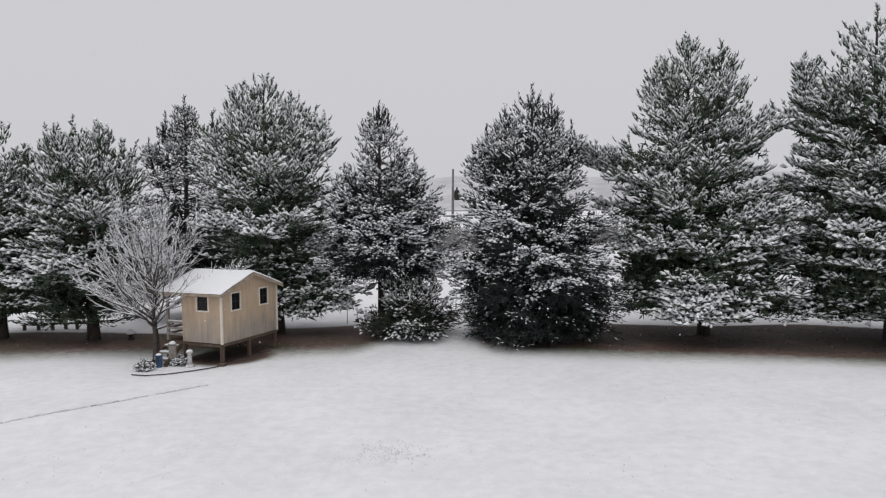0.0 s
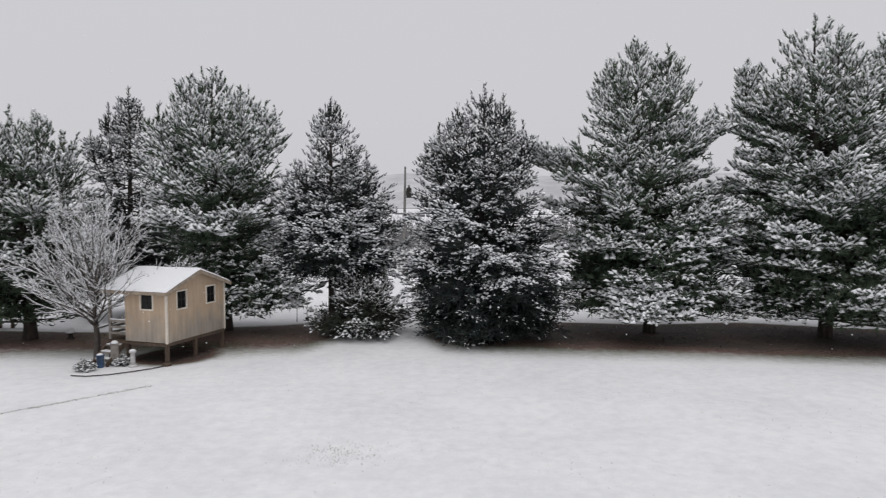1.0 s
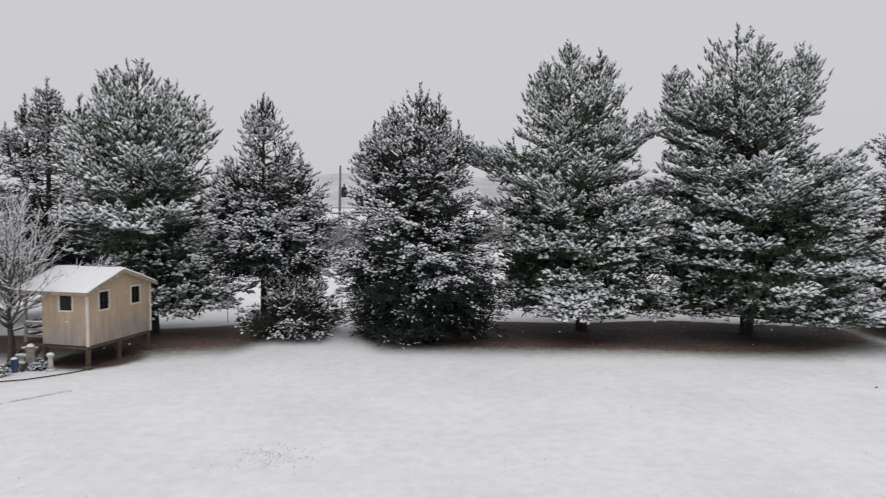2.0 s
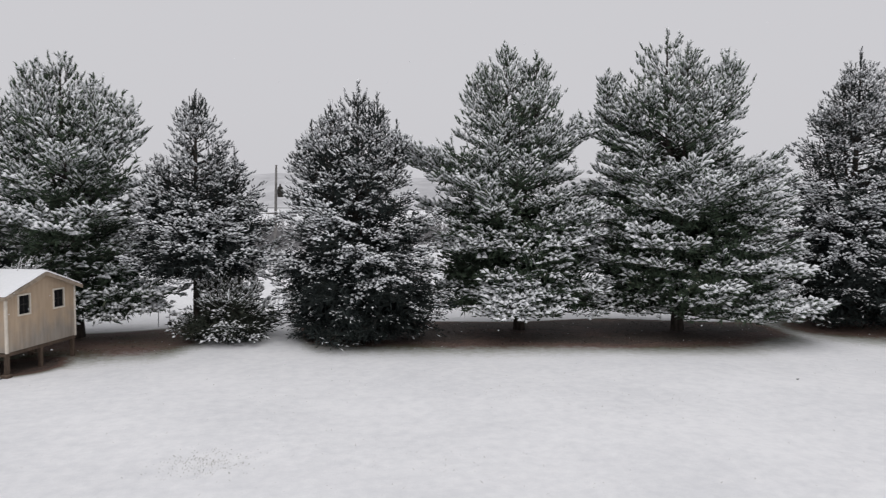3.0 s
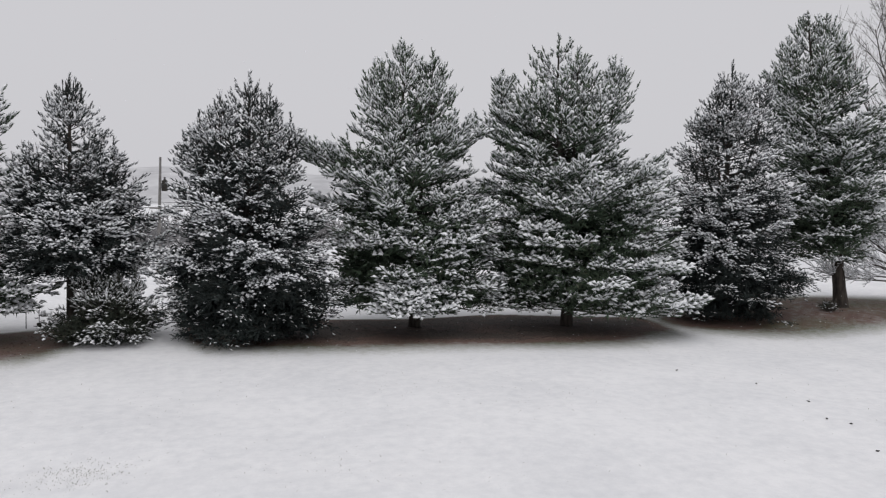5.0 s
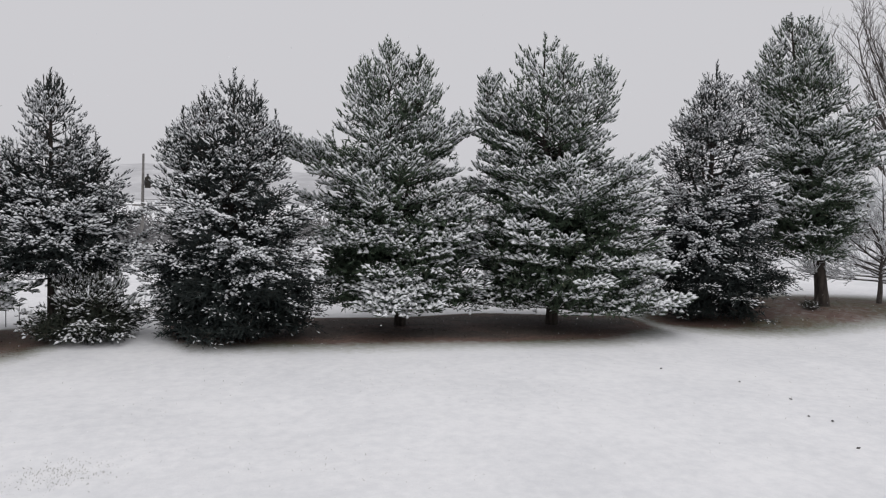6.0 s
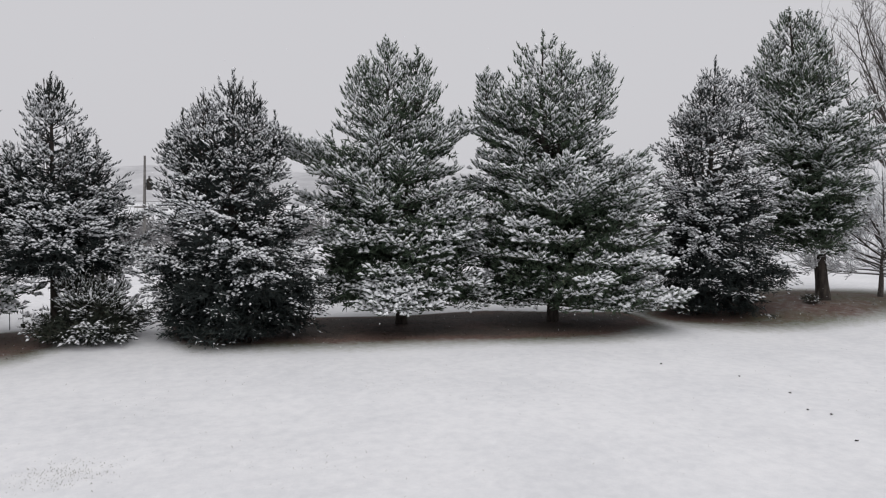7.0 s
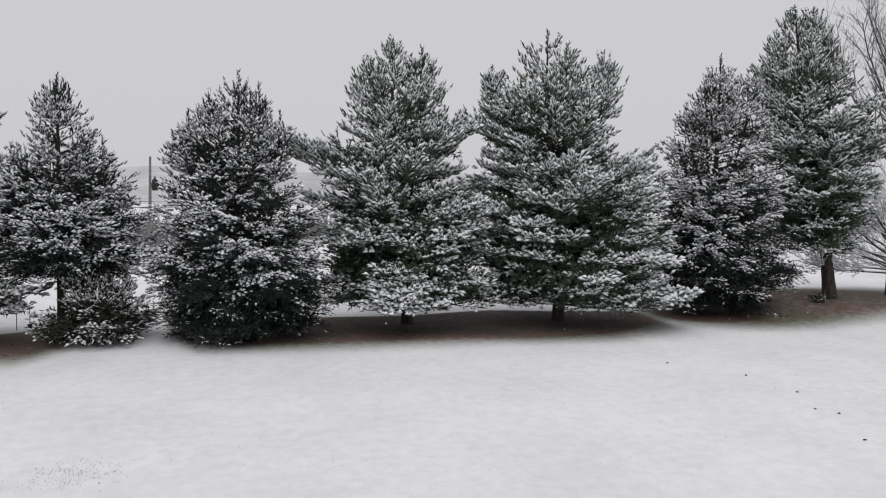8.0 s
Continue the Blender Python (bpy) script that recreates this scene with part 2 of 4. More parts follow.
def needles(rng, P, D, L, count, nl, nw, spread):
    """Bundles of needles round each shoot, as thin blades."""
    n = len(P)
    u = rng.random((n, count)) ** 0.8
    base = P[:, None] + D[:, None] * (u * L[:, None])[..., None]
    side = unit(rng.normal(size=(n, count, 3)))
    side = unit(side - D[:, None] * (side * D[:, None]).sum(-1, keepdims=True))
    way = unit(D[:, None] * (1 - spread) + side * spread)
    tip = base + way * (nl * (0.7 + 0.6 * rng.random((n, count, 1))))
    wid = unit(np.cross(way, rng.normal(size=(n, count, 3)))) * nw
    v = np.stack([base - wid, base + wid, tip], 2).reshape(-1, 3)
    return v, np.arange(len(v)).reshape(-1, 3)


def spindles(rng, P, D, L, r):
    """The dense heart of each shoot: a slim three-sided spindle."""
    n = len(P)
    a = unit(np.cross(D, UP) + 1e-4)
    b = np.cross(a, D)
    mid = P + D * (L * rng.uniform(0.35, 0.65, n))[:, None]
    rr = (r * rng.uniform(0.7, 1.3, n))[:, None]
    ring = [mid + (a * math.cos(t) + b * math.sin(t)) * rr for t in (0.5, 2.6, 4.7)]
    v = np.stack([P, *ring, P + D * (L * 1.12)[:, None]], 1).reshape(-1, 3)
    o = (np.arange(n) * 5)[:, None, None]
    f = o + np.array([[0, 2, 1], [0, 3, 2], [0, 1, 3], [4, 1, 2], [4, 2, 3], [4, 3, 1]])[None]
    return v, f.reshape(-1, 3)


def snow_fingers(rng, P, D, L, width, thick, lift=0.012):
    """Slim ridges of snow lying along each shoot."""
    n = len(P)
    side = unit(np.cross(D, UP) + 1e-4)
    upv = unit(np.cross(side, D))
    w = width * (0.55 + 0.9 * rng.random((n, 1)))
    h = thick * (0.55 + 0.9 * rng.random((n, 1)))
    a = P + upv * lift + rng.normal(size=(n, 3)) * 0.01
    e = P + D * (L * rng.uniform(0.75, 1.15, n))[:, None] + upv * lift
    mid = a + (e - a) * rng.uniform(0.4, 0.75, (n, 1))
    v = np.stack([a, e, mid + side * w, mid - side * w, mid + upv * h], 1).reshape(-1, 3)
    o = (np.arange(n) * 5)[:, None, None]
    f = o + np.array([[0, 2, 4], [2, 1, 4], [1, 3, 4], [3, 0, 4], [0, 3, 1], [0, 1, 2]])[None]
    return v, f.reshape(-1, 3)


def exposure(P, cell=0.17, drift=(0.15, 0.9)):
    """How open each point lies to drifting snow, slanted from the camera's side to whiten what it sees: 1 on top,
    falling off under other shoots.
    """
    gx = np.floor((P[:, 0] + drift[0] * P[:, 2]) / cell).astype(int)
    gy = np.floor((P[:, 1] + drift[1] * P[:, 2]) / cell).astype(int)
    key = gx * 100003 + gy
    order = np.lexsort((-(P[:, 2] - drift[1] * P[:, 1]), key))
    ks = key[order]
    first = np.concatenate([[True], ks[1:] != ks[:-1]])
    start = np.maximum.accumulate(np.where(first, np.arange(len(ks)), 0))
    rank = np.empty(len(ks))
    rank[order] = np.arange(len(ks)) - start
    return np.exp(-rank / 3.0)


def conifer(name, label, at, height, outline, kind, seed, crown_base=0.6, leaders=((0, 0, 1.0),), lean=(0, 0), trunk_r=0.2,
            snow=0.6, density=1.0, group="evergreens behind the lawn", mat=None, boughs=(), low_snow=0.2, deep=0.85, tier=None, gaps=0.25):
    """A snowy conifer. outline: (height, reach towards one side, reach towards the other) in metres about the foot of the tree;
    leaders: tops as (offset across, offset in depth, share of the height); boughs: (height of tip, degrees, reach, snow)."""
    rng = np.random.default_rng(seed)
    tree = empty(name, (at[0], at[1], gz(*at)))
    tagged(tree, label, "tree" if "bush" not in name else "bush", group)
    prof = np.array(outline)
    face = unit(np.array([at[0], at[1]]))                    # outlines are fitted to the camera's view, square to its line of sight
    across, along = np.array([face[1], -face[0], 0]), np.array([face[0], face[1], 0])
    pine = kind == "pine"
    mat = mat or (PINE if pine else SPRUCE)
    wood, P, D, L, S, inner = [], [], [], [], [], []
    lumps = rng.uniform(0, 6.28, 6)

    def axis_at(z, lead):
        f = z / height
        k = float(smooth(0.3, 0.8, f))
        return across * (lean[0] * f + lead[0] * k) + along * (lean[1] * f + lead[1] * k) + UP * z

    def limb_at(z, az, lead, top, main=True, forced=None):
        f = z / height
        cx, cy = math.cos(az), math.sin(az)
        left, right = (float(np.interp(z, prof[:, 0], prof[:, q])) for q in (1, 2))
        o0 = axis_at(z, lead)
        ox = float(o0 @ across)
        room = (right - ox) if cx > 0 else (left + ox)
        dep = deep * 0.5 * (left + right)
        reach = 1 / math.sqrt((cx / max(room, 0.12)) ** 2 + (cy / max(dep, 0.12)) ** 2)
        if not main:
            reach = min(reach, 0.22 + 0.5 * (top - z))
        elif f > 0.5:
            reach = min(reach, 0.2 + (0.95 if pine else 0.75) * (top - z))
        big, fine = (0.1, 0.07) if pine else (0.12, 0.09)
        lump = 1.0 - (0.25 if pine else 0.0) * (big + fine) + big * math.sin(3 * az + lumps[0] + 2.1 * z) + fine * math.sin(5 * az + lumps[1] - 2.3 * z)
        high = float(smooth(0.45, 0.8, f))
        R = max(reach * lump * rng.uniform(0.84, 1.06) * (1 - 0.08 * high), 0.16)
        z = z - 0.22 * high
        if pine:
            rise = np.interp(f, [0.1, 0.45, 0.8, 1.0], [-0.12, 0.06, 0.35, 0.9]) + rng.normal() * 0.09
            curl = np.interp(f, [0.1, 0.6, 1.0], [0.06, 0.12, 0.3])
        else:
            rise = np.interp(f, [0.05, 0.5, 0.85, 1.0], [-0.4, -0.15, 0.3, 0.9]) + rng.normal() * 0.09
            curl = np.interp(f, [0.05, 0.5, 1.0], [0.2, 0.4, 0.3])
        if forced:
            R = forced[0]
        zb = np.clip(z - R * (rise + curl) * 0.85, min(0.3, z), top - 0.08)
        o = axis_at(zb, lead)
        out = across * cx + along * cy
        sidev = along * cx - across * cy
        bend = rng.normal() * 0.12

        def on(s):
            s = np.asarray(s)[:, None]
            return o + out * R * s + sidev * (bend * R * s * s) + UP * R * (rise * s + curl * s * s)
        pts = on(np.linspace(0, 1, 5))
        r0 = 0.014 + 0.011 * R
        for q in range(4):
            wood.append([*pts[q], *pts[q + 1], r0 * (1 - 0.22 * q), r0 * (1 - 0.22 * (q + 1))])
        ni = int(R * R * (4 + 7 * (1 - float(smooth(0.2, 0.5, f)))) * density)
        if R > 0.7:
            si = np.sqrt(rng.uniform(0.03, 0.62, ni))
            inner.append(on(si) + sidev * (rng.normal(size=(ni, 1)) * 0.2 * R * si[:, None]) + rng.normal(size=(ni, 3)) * np.array([0.12, 0.12, 0.14]))
        load = float(np.clip(rng.normal(1.0, 0.4), 0.2, 1.7)) * (low_snow + (1 - low_snow) * float(smooth(0.08, 0.4, f)))
        if forced:
            load = forced[1]
        # side branchlets make a flat spray, widest half way out
        nb = max(4 if pine else 6, int(R / (0.155 if pine else 0.135) * density * (1 - 0.35 * float(smooth(0.6, 0.9, f))) * (1.5 if forced else 1)))
        s = np.sort(1 - rng.random(nb) ** 1.2 * (0.72 if R > 0.8 else 0.95))
        sgn = np.where(np.arange(nb) % 2 == 0, 1.0, -1.0)
        start = on(s)
        tang = unit(on(np.minimum(s + 0.05, 1.05)) - on(s - 0.05))
        ang = rng.uniform(0.5, 1.05, nb) * sgn
        bd = tang * np.cos(ang)[:, None] + unit(np.cross(tang, UP)) * np.sin(ang)[:, None]
        bd[:, 2] += rng.normal(size=nb) * 0.16 + (0.06 if pine else -0.12)
        bd = unit(bd)
        bl = np.minimum(0.22 + 0.42 * R * (1.08 - s), 1.0) * rng.uniform(0.7, 1.2, nb)
        if forced:
            bl *= 1.15
        gap = 0.135 if pine else 0.1
        for q in range(nb + 1):
            if q == nb:                                       # the limb's own end
                d0, l0, p0 = unit(out + UP * (rise + 2 * curl)), min(0.45, 0.4 * R + 0.1), on(np.array([0.88]))[0]
            else:
                d0, l0, p0 = bd[q], bl[q], start[q]
            m = max(2, int(l0 / gap))
            t = np.linspace(0.22, 1.0, m)
            p = p0 + d0 * (l0 * t)[:, None]
            p[:, 2] += ((0.12 if pine else -0.12) * l0) * t * t
            al = np.where(np.arange(m) % 2 == 0, 1.0, -1.0) * rng.uniform(0.45, 0.85, m)
            al[-1] = 0
            sd = unit(np.cross(d0, UP))
            d = d0 * np.cos(al)[:, None] + sd * np.sin(al)[:, None] + rng.normal(size=(m, 3)) * 0.14
            d[:, 2] += np.interp(f, [0.3, 0.7, 1.0], [0.18, 0.5, 1.3] if pine else [0.02, 0.35, 1.3])
            P.append(p), D.append(unit(d)), S.append(np.full(m, load))
            L.append(rng.uniform(0.17, 0.31, m) if pine else rng.uniform(0.1, 0.19, m))
        # upright new growth on the upper limbs
        if f > 0.5:
            for q in range(int(rng.integers(1, 3)) if pine else 2):
                tip = on(np.array([rng.uniform(0.3, 1.0)]))[0]
                tall = rng.uniform(0.2, 0.72) * (0.3 + 0.8 * f) * (1 if pine else 0.75)
                w = unit(UP + out * rng.uniform(-0.1, 0.5) + rng.normal(size=3) * 0.15)
                wood.append([*tip, *(tip + w * tall), 0.012, 0.008])
                if pine:
                    k = 5
                    P.append(tip + w * (tall * np.array([0.55, 0.7, 0.85, 0.92, 1.0]))[:, None])
                    D.append(unit(rng.normal(size=(k, 3)) * 0.28 + w))
                    L.append(np.array([0.12, 0.12, 0.12, 0.1, 0.14])), S.append(np.full(k, load * 0.5))
                else:
                    P.append(tip + w * (tall * np.array([0.1, 0.35, 0.6]))[:, None]), D.append(unit(rng.normal(size=(3, 3)) * 0.12 + w))
                    L.append(np.full(3, tall * 0.45)), S.append(np.full(3, load * 0.5))

    trunk = []
    for li, lead in enumerate(leaders):
        top = height * lead[2]
        z0 = -0.15 if li == 0 else 0.35 * height
        zs = np.linspace(z0, top, 14)
        for a, b in zip(zs[:-1], zs[1:]):
            ra, rb = trunk_r * (1 - max(a, 0) / top) ** 0.85 + 0.012, trunk_r * max(1 - b / top, 0) ** 0.85 + 0.012
            if a < 0:
                ra *= 1.18
            k = 1 if li == 0 else 0.5
            trunk.append([*axis_at(a, lead), *axis_at(b, lead), max(ra * k, 0.012), max(rb * k, 0.012)])
        z = crown_base if li == 0 else max(0.5 * height, top - 1.5)
        step = (tier or (0.42 if pine else 0.32)) / density ** 0.5
        while z < top - 0.12:
            local = np.clip((top - z) / (top * 0.3), 0, 1)
            left, right = (float(np.interp(z, prof[:, 0], prof[:, q])) for q in (1, 2))
            count = int(4.6 + (1.3 - 0.35 * float(smooth(0.2, 0.5, z / height))) * min(left + right, 2.2 * (top - z) + 0.8) + rng.random()) if li == 0 else 4
            a0 = rng.random() * 6.28
            for k in range(count):
                if li == 0 and rng.random() < gaps * local + (0.4 * float(smooth(0.78, 0.92, z / height)) if pine else 0.0):
                    continue
                limb_at(z + rng.normal() * 0.1 * local, a0 + k * 6.283 / count + rng.normal() * 0.2, lead, top, li == 0)
            z += step * rng.uniform(0.75, 1.25) * (0.62 + 0.38 * local)
        tip = axis_at(top, lead)
        trunk.append([*tip, *(tip + UP * 0.2), 0.014, 0.006])
        for zz in np.linspace(top - 0.55, top + 0.12, 7):
            d = unit(rng.normal(size=(3, 3)) * (0.42 if pine else 0.3) + UP)
            P.append(np.repeat(axis_at(zz, lead)[None], 3, 0)), D.append(d), L.append(np.full(3, 0.2)), S.append(np.full(3, 0.35))
    ordinary = sum(len(q) for q in P)
    for z, deg, R, load in boughs:
        limb_at(z, radians(deg), leaders[0], height, True, (R, load))
    P, D, L, S = np.concatenate(P), np.concatenate(D), np.concatenate(L), np.concatenate(S)
    held = np.arange(len(P)) >= ordinary
    clear = P[:, 2] > 0.85 * crown_base                       # nothing hangs into the open space under the skirt
    P, D, L, S, held = P[clear], D[clear], L[clear], S[clear], held[clear]
    E = exposure(P)
    # whole boughs hold more or less: patches about a metre across
    w = P * 2.6 + lumps[:3]
    patch = np.sin(w[:, 0] + 1.3 * np.sin(w[:, 2])) * np.sin(w[:, 1] * 0.9 + w[:, 2] * 0.5) + 0.7 * np.sin(w[:, 2] * 1.7 + np.sin(w[:, 0]))
    S = np.where(held, S, S * np.clip(1.05 + (0.95 if pine else 1.3) * patch, 0.06, 2.4) * (1 + 0.8 * smooth(0.35, 0.7, P[:, 2] / height)))
    E = np.where(held, np.maximum(E, 0.75), E)           # laden boughs keep their snow wherever they hang, to suit the camera's view
    v, f = tubes(trunk, 9)
    raw("trunk", v, f, BARK, tree, smooth=True)
    v, f = tubes(wood, 4)
    tagged(raw("limb", v, f, BARK, tree), kind="stuff")
    v, f = spindles(rng, P, D, L, 0.03 if pine else 0.019)
    v2, f2 = needles(rng, P, D, L, 6 if pine else 5, 0.1 if pine else 0.065, 0.01, 0.42 if pine else 0.5)
    v, f = np.concatenate([v, v2]), np.concatenate([f, f2 + len(v)])
    if inner:
        I = np.concatenate(inner)
        I = I[I[:, 2] > crown_base + 0.1]
        di = unit(rng.normal(size=I.shape) * np.array([1, 1, 0.5]))
        v2, f2 = needles(rng, I, di, np.full(len(I), 0.25), 6, 0.22, 0.028, 0.6)
        v, f = np.concatenate([v, v2]), np.concatenate([f, f2 + len(v)])
    tagged(raw("crown", v, f, mat, tree), kind="stuff")
    # snow: a ridge along the open shoots, and frost clinging to needles beside it
    W = np.clip(E * S * snow * 2.9, 0, 1.3) * (1 - 0.25 * np.abs(D[:, 2]))
    lie = rng.random(len(P)) < W
    k = np.where(held[lie], 1.35, np.clip(W[lie], 0.45, 1.2))[:, None]
    v, f = snow_fingers(rng, P[lie], D[lie], L[lie] + 0.05, (0.06 if pine else 0.038) * k, (0.066 if pine else 0.046) * k, 0.022 if pine else 0.015)
    frost = rng.random(len(P)) < W * (0.75 if pine else 0.55) + (0.16 if pine else 0.08) * snow * np.clip(S, 0, 1)
    v2, f2 = needles(rng, P[frost] + UP * 0.015, D[frost], L[frost], 4, 0.09 if pine else 0.06, 0.008, 0.42)
    v, f = np.concatenate([v, v2]), np.concatenate([f, f2 + len(v)])
    tagged(raw("snow", v, f, TREE_SNOW, tree, "fresh snow lying on the boughs"), kind="stuff")
    return tree


# outlines, tops and laden boughs below are shaped to fit the camera's view
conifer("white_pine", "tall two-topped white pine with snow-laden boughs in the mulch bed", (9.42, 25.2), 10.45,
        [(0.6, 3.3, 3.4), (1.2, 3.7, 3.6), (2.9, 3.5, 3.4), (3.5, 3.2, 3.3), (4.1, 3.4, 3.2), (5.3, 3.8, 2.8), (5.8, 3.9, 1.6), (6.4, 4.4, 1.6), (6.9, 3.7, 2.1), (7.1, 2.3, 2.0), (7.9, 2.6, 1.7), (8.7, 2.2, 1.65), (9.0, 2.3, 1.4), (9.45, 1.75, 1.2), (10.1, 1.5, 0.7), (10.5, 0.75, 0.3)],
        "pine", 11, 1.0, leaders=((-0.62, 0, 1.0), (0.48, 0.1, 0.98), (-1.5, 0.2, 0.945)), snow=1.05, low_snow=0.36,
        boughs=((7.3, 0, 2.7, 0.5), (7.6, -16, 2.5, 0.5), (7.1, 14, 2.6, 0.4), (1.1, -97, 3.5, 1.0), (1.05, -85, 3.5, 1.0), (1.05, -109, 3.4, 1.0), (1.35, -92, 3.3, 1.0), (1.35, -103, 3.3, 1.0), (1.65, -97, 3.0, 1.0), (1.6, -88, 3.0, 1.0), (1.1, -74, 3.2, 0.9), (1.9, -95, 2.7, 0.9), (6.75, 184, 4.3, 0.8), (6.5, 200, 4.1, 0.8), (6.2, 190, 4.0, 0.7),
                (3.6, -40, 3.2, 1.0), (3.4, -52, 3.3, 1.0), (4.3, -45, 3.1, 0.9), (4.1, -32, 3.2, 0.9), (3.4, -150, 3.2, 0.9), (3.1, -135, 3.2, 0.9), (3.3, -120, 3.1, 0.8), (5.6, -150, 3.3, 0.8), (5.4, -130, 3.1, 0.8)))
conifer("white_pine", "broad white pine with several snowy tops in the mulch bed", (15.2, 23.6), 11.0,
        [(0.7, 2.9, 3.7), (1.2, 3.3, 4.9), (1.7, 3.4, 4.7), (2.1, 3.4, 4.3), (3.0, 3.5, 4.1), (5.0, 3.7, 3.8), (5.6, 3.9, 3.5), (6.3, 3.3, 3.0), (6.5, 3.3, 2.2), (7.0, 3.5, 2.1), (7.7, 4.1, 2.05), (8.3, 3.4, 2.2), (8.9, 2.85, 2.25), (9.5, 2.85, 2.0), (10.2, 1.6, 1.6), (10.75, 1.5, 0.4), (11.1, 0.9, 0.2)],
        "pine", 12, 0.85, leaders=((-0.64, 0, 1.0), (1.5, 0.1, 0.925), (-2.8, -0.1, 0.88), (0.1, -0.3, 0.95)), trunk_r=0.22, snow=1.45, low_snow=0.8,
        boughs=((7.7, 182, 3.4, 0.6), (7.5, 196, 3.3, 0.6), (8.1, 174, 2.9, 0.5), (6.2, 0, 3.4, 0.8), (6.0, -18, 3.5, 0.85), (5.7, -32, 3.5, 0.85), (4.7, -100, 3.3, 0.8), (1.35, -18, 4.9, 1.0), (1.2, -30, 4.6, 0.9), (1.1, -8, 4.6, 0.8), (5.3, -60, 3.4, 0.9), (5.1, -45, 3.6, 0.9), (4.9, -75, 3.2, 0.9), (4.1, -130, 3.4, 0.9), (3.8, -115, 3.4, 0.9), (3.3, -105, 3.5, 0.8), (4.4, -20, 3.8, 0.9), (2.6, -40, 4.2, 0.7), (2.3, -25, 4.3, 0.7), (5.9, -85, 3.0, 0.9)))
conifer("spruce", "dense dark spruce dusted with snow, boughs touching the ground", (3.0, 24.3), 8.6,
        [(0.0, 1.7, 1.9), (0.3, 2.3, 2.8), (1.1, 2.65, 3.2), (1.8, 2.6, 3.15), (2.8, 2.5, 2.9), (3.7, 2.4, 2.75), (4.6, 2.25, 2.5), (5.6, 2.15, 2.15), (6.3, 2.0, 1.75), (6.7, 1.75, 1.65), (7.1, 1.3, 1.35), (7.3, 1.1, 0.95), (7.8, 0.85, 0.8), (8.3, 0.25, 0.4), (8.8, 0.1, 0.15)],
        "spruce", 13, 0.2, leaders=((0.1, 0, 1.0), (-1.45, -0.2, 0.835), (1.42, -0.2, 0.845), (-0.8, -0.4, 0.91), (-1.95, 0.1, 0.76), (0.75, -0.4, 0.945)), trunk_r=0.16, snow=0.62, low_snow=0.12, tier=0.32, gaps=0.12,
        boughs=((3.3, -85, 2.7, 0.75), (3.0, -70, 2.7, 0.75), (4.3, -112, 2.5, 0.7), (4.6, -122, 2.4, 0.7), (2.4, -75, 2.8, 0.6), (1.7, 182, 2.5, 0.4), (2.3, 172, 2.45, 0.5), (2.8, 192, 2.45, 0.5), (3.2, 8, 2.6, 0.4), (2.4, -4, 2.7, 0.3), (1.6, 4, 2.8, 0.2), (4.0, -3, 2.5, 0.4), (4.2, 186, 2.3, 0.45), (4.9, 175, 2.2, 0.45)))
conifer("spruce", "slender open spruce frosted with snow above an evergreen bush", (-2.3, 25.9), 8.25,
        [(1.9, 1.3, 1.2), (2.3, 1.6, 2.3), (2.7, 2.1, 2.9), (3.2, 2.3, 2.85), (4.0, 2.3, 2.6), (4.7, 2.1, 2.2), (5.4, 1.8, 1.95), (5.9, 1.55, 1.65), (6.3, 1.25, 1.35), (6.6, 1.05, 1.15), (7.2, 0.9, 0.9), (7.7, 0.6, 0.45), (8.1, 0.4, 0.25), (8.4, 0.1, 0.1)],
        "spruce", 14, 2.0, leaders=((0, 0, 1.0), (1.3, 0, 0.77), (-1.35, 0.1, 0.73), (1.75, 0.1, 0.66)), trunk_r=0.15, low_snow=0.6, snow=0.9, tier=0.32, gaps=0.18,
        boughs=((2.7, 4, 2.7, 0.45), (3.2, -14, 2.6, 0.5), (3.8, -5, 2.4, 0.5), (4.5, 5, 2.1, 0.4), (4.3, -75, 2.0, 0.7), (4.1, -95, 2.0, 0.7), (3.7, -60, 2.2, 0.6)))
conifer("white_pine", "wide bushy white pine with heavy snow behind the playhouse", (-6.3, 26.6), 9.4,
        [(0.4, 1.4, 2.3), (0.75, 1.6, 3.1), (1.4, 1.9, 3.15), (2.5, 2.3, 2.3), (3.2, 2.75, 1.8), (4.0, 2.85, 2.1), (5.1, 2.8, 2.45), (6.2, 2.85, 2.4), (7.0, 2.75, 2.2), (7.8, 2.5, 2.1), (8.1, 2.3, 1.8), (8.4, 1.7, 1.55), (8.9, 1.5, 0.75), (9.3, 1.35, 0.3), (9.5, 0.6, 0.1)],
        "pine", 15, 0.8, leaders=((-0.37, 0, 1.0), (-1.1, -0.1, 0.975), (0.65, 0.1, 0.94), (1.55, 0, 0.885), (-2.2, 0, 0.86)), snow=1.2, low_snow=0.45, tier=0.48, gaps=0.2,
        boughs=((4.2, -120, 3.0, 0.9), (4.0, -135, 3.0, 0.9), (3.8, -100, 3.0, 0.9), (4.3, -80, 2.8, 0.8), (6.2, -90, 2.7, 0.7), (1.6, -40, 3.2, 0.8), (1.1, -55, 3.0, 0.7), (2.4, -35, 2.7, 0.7)))
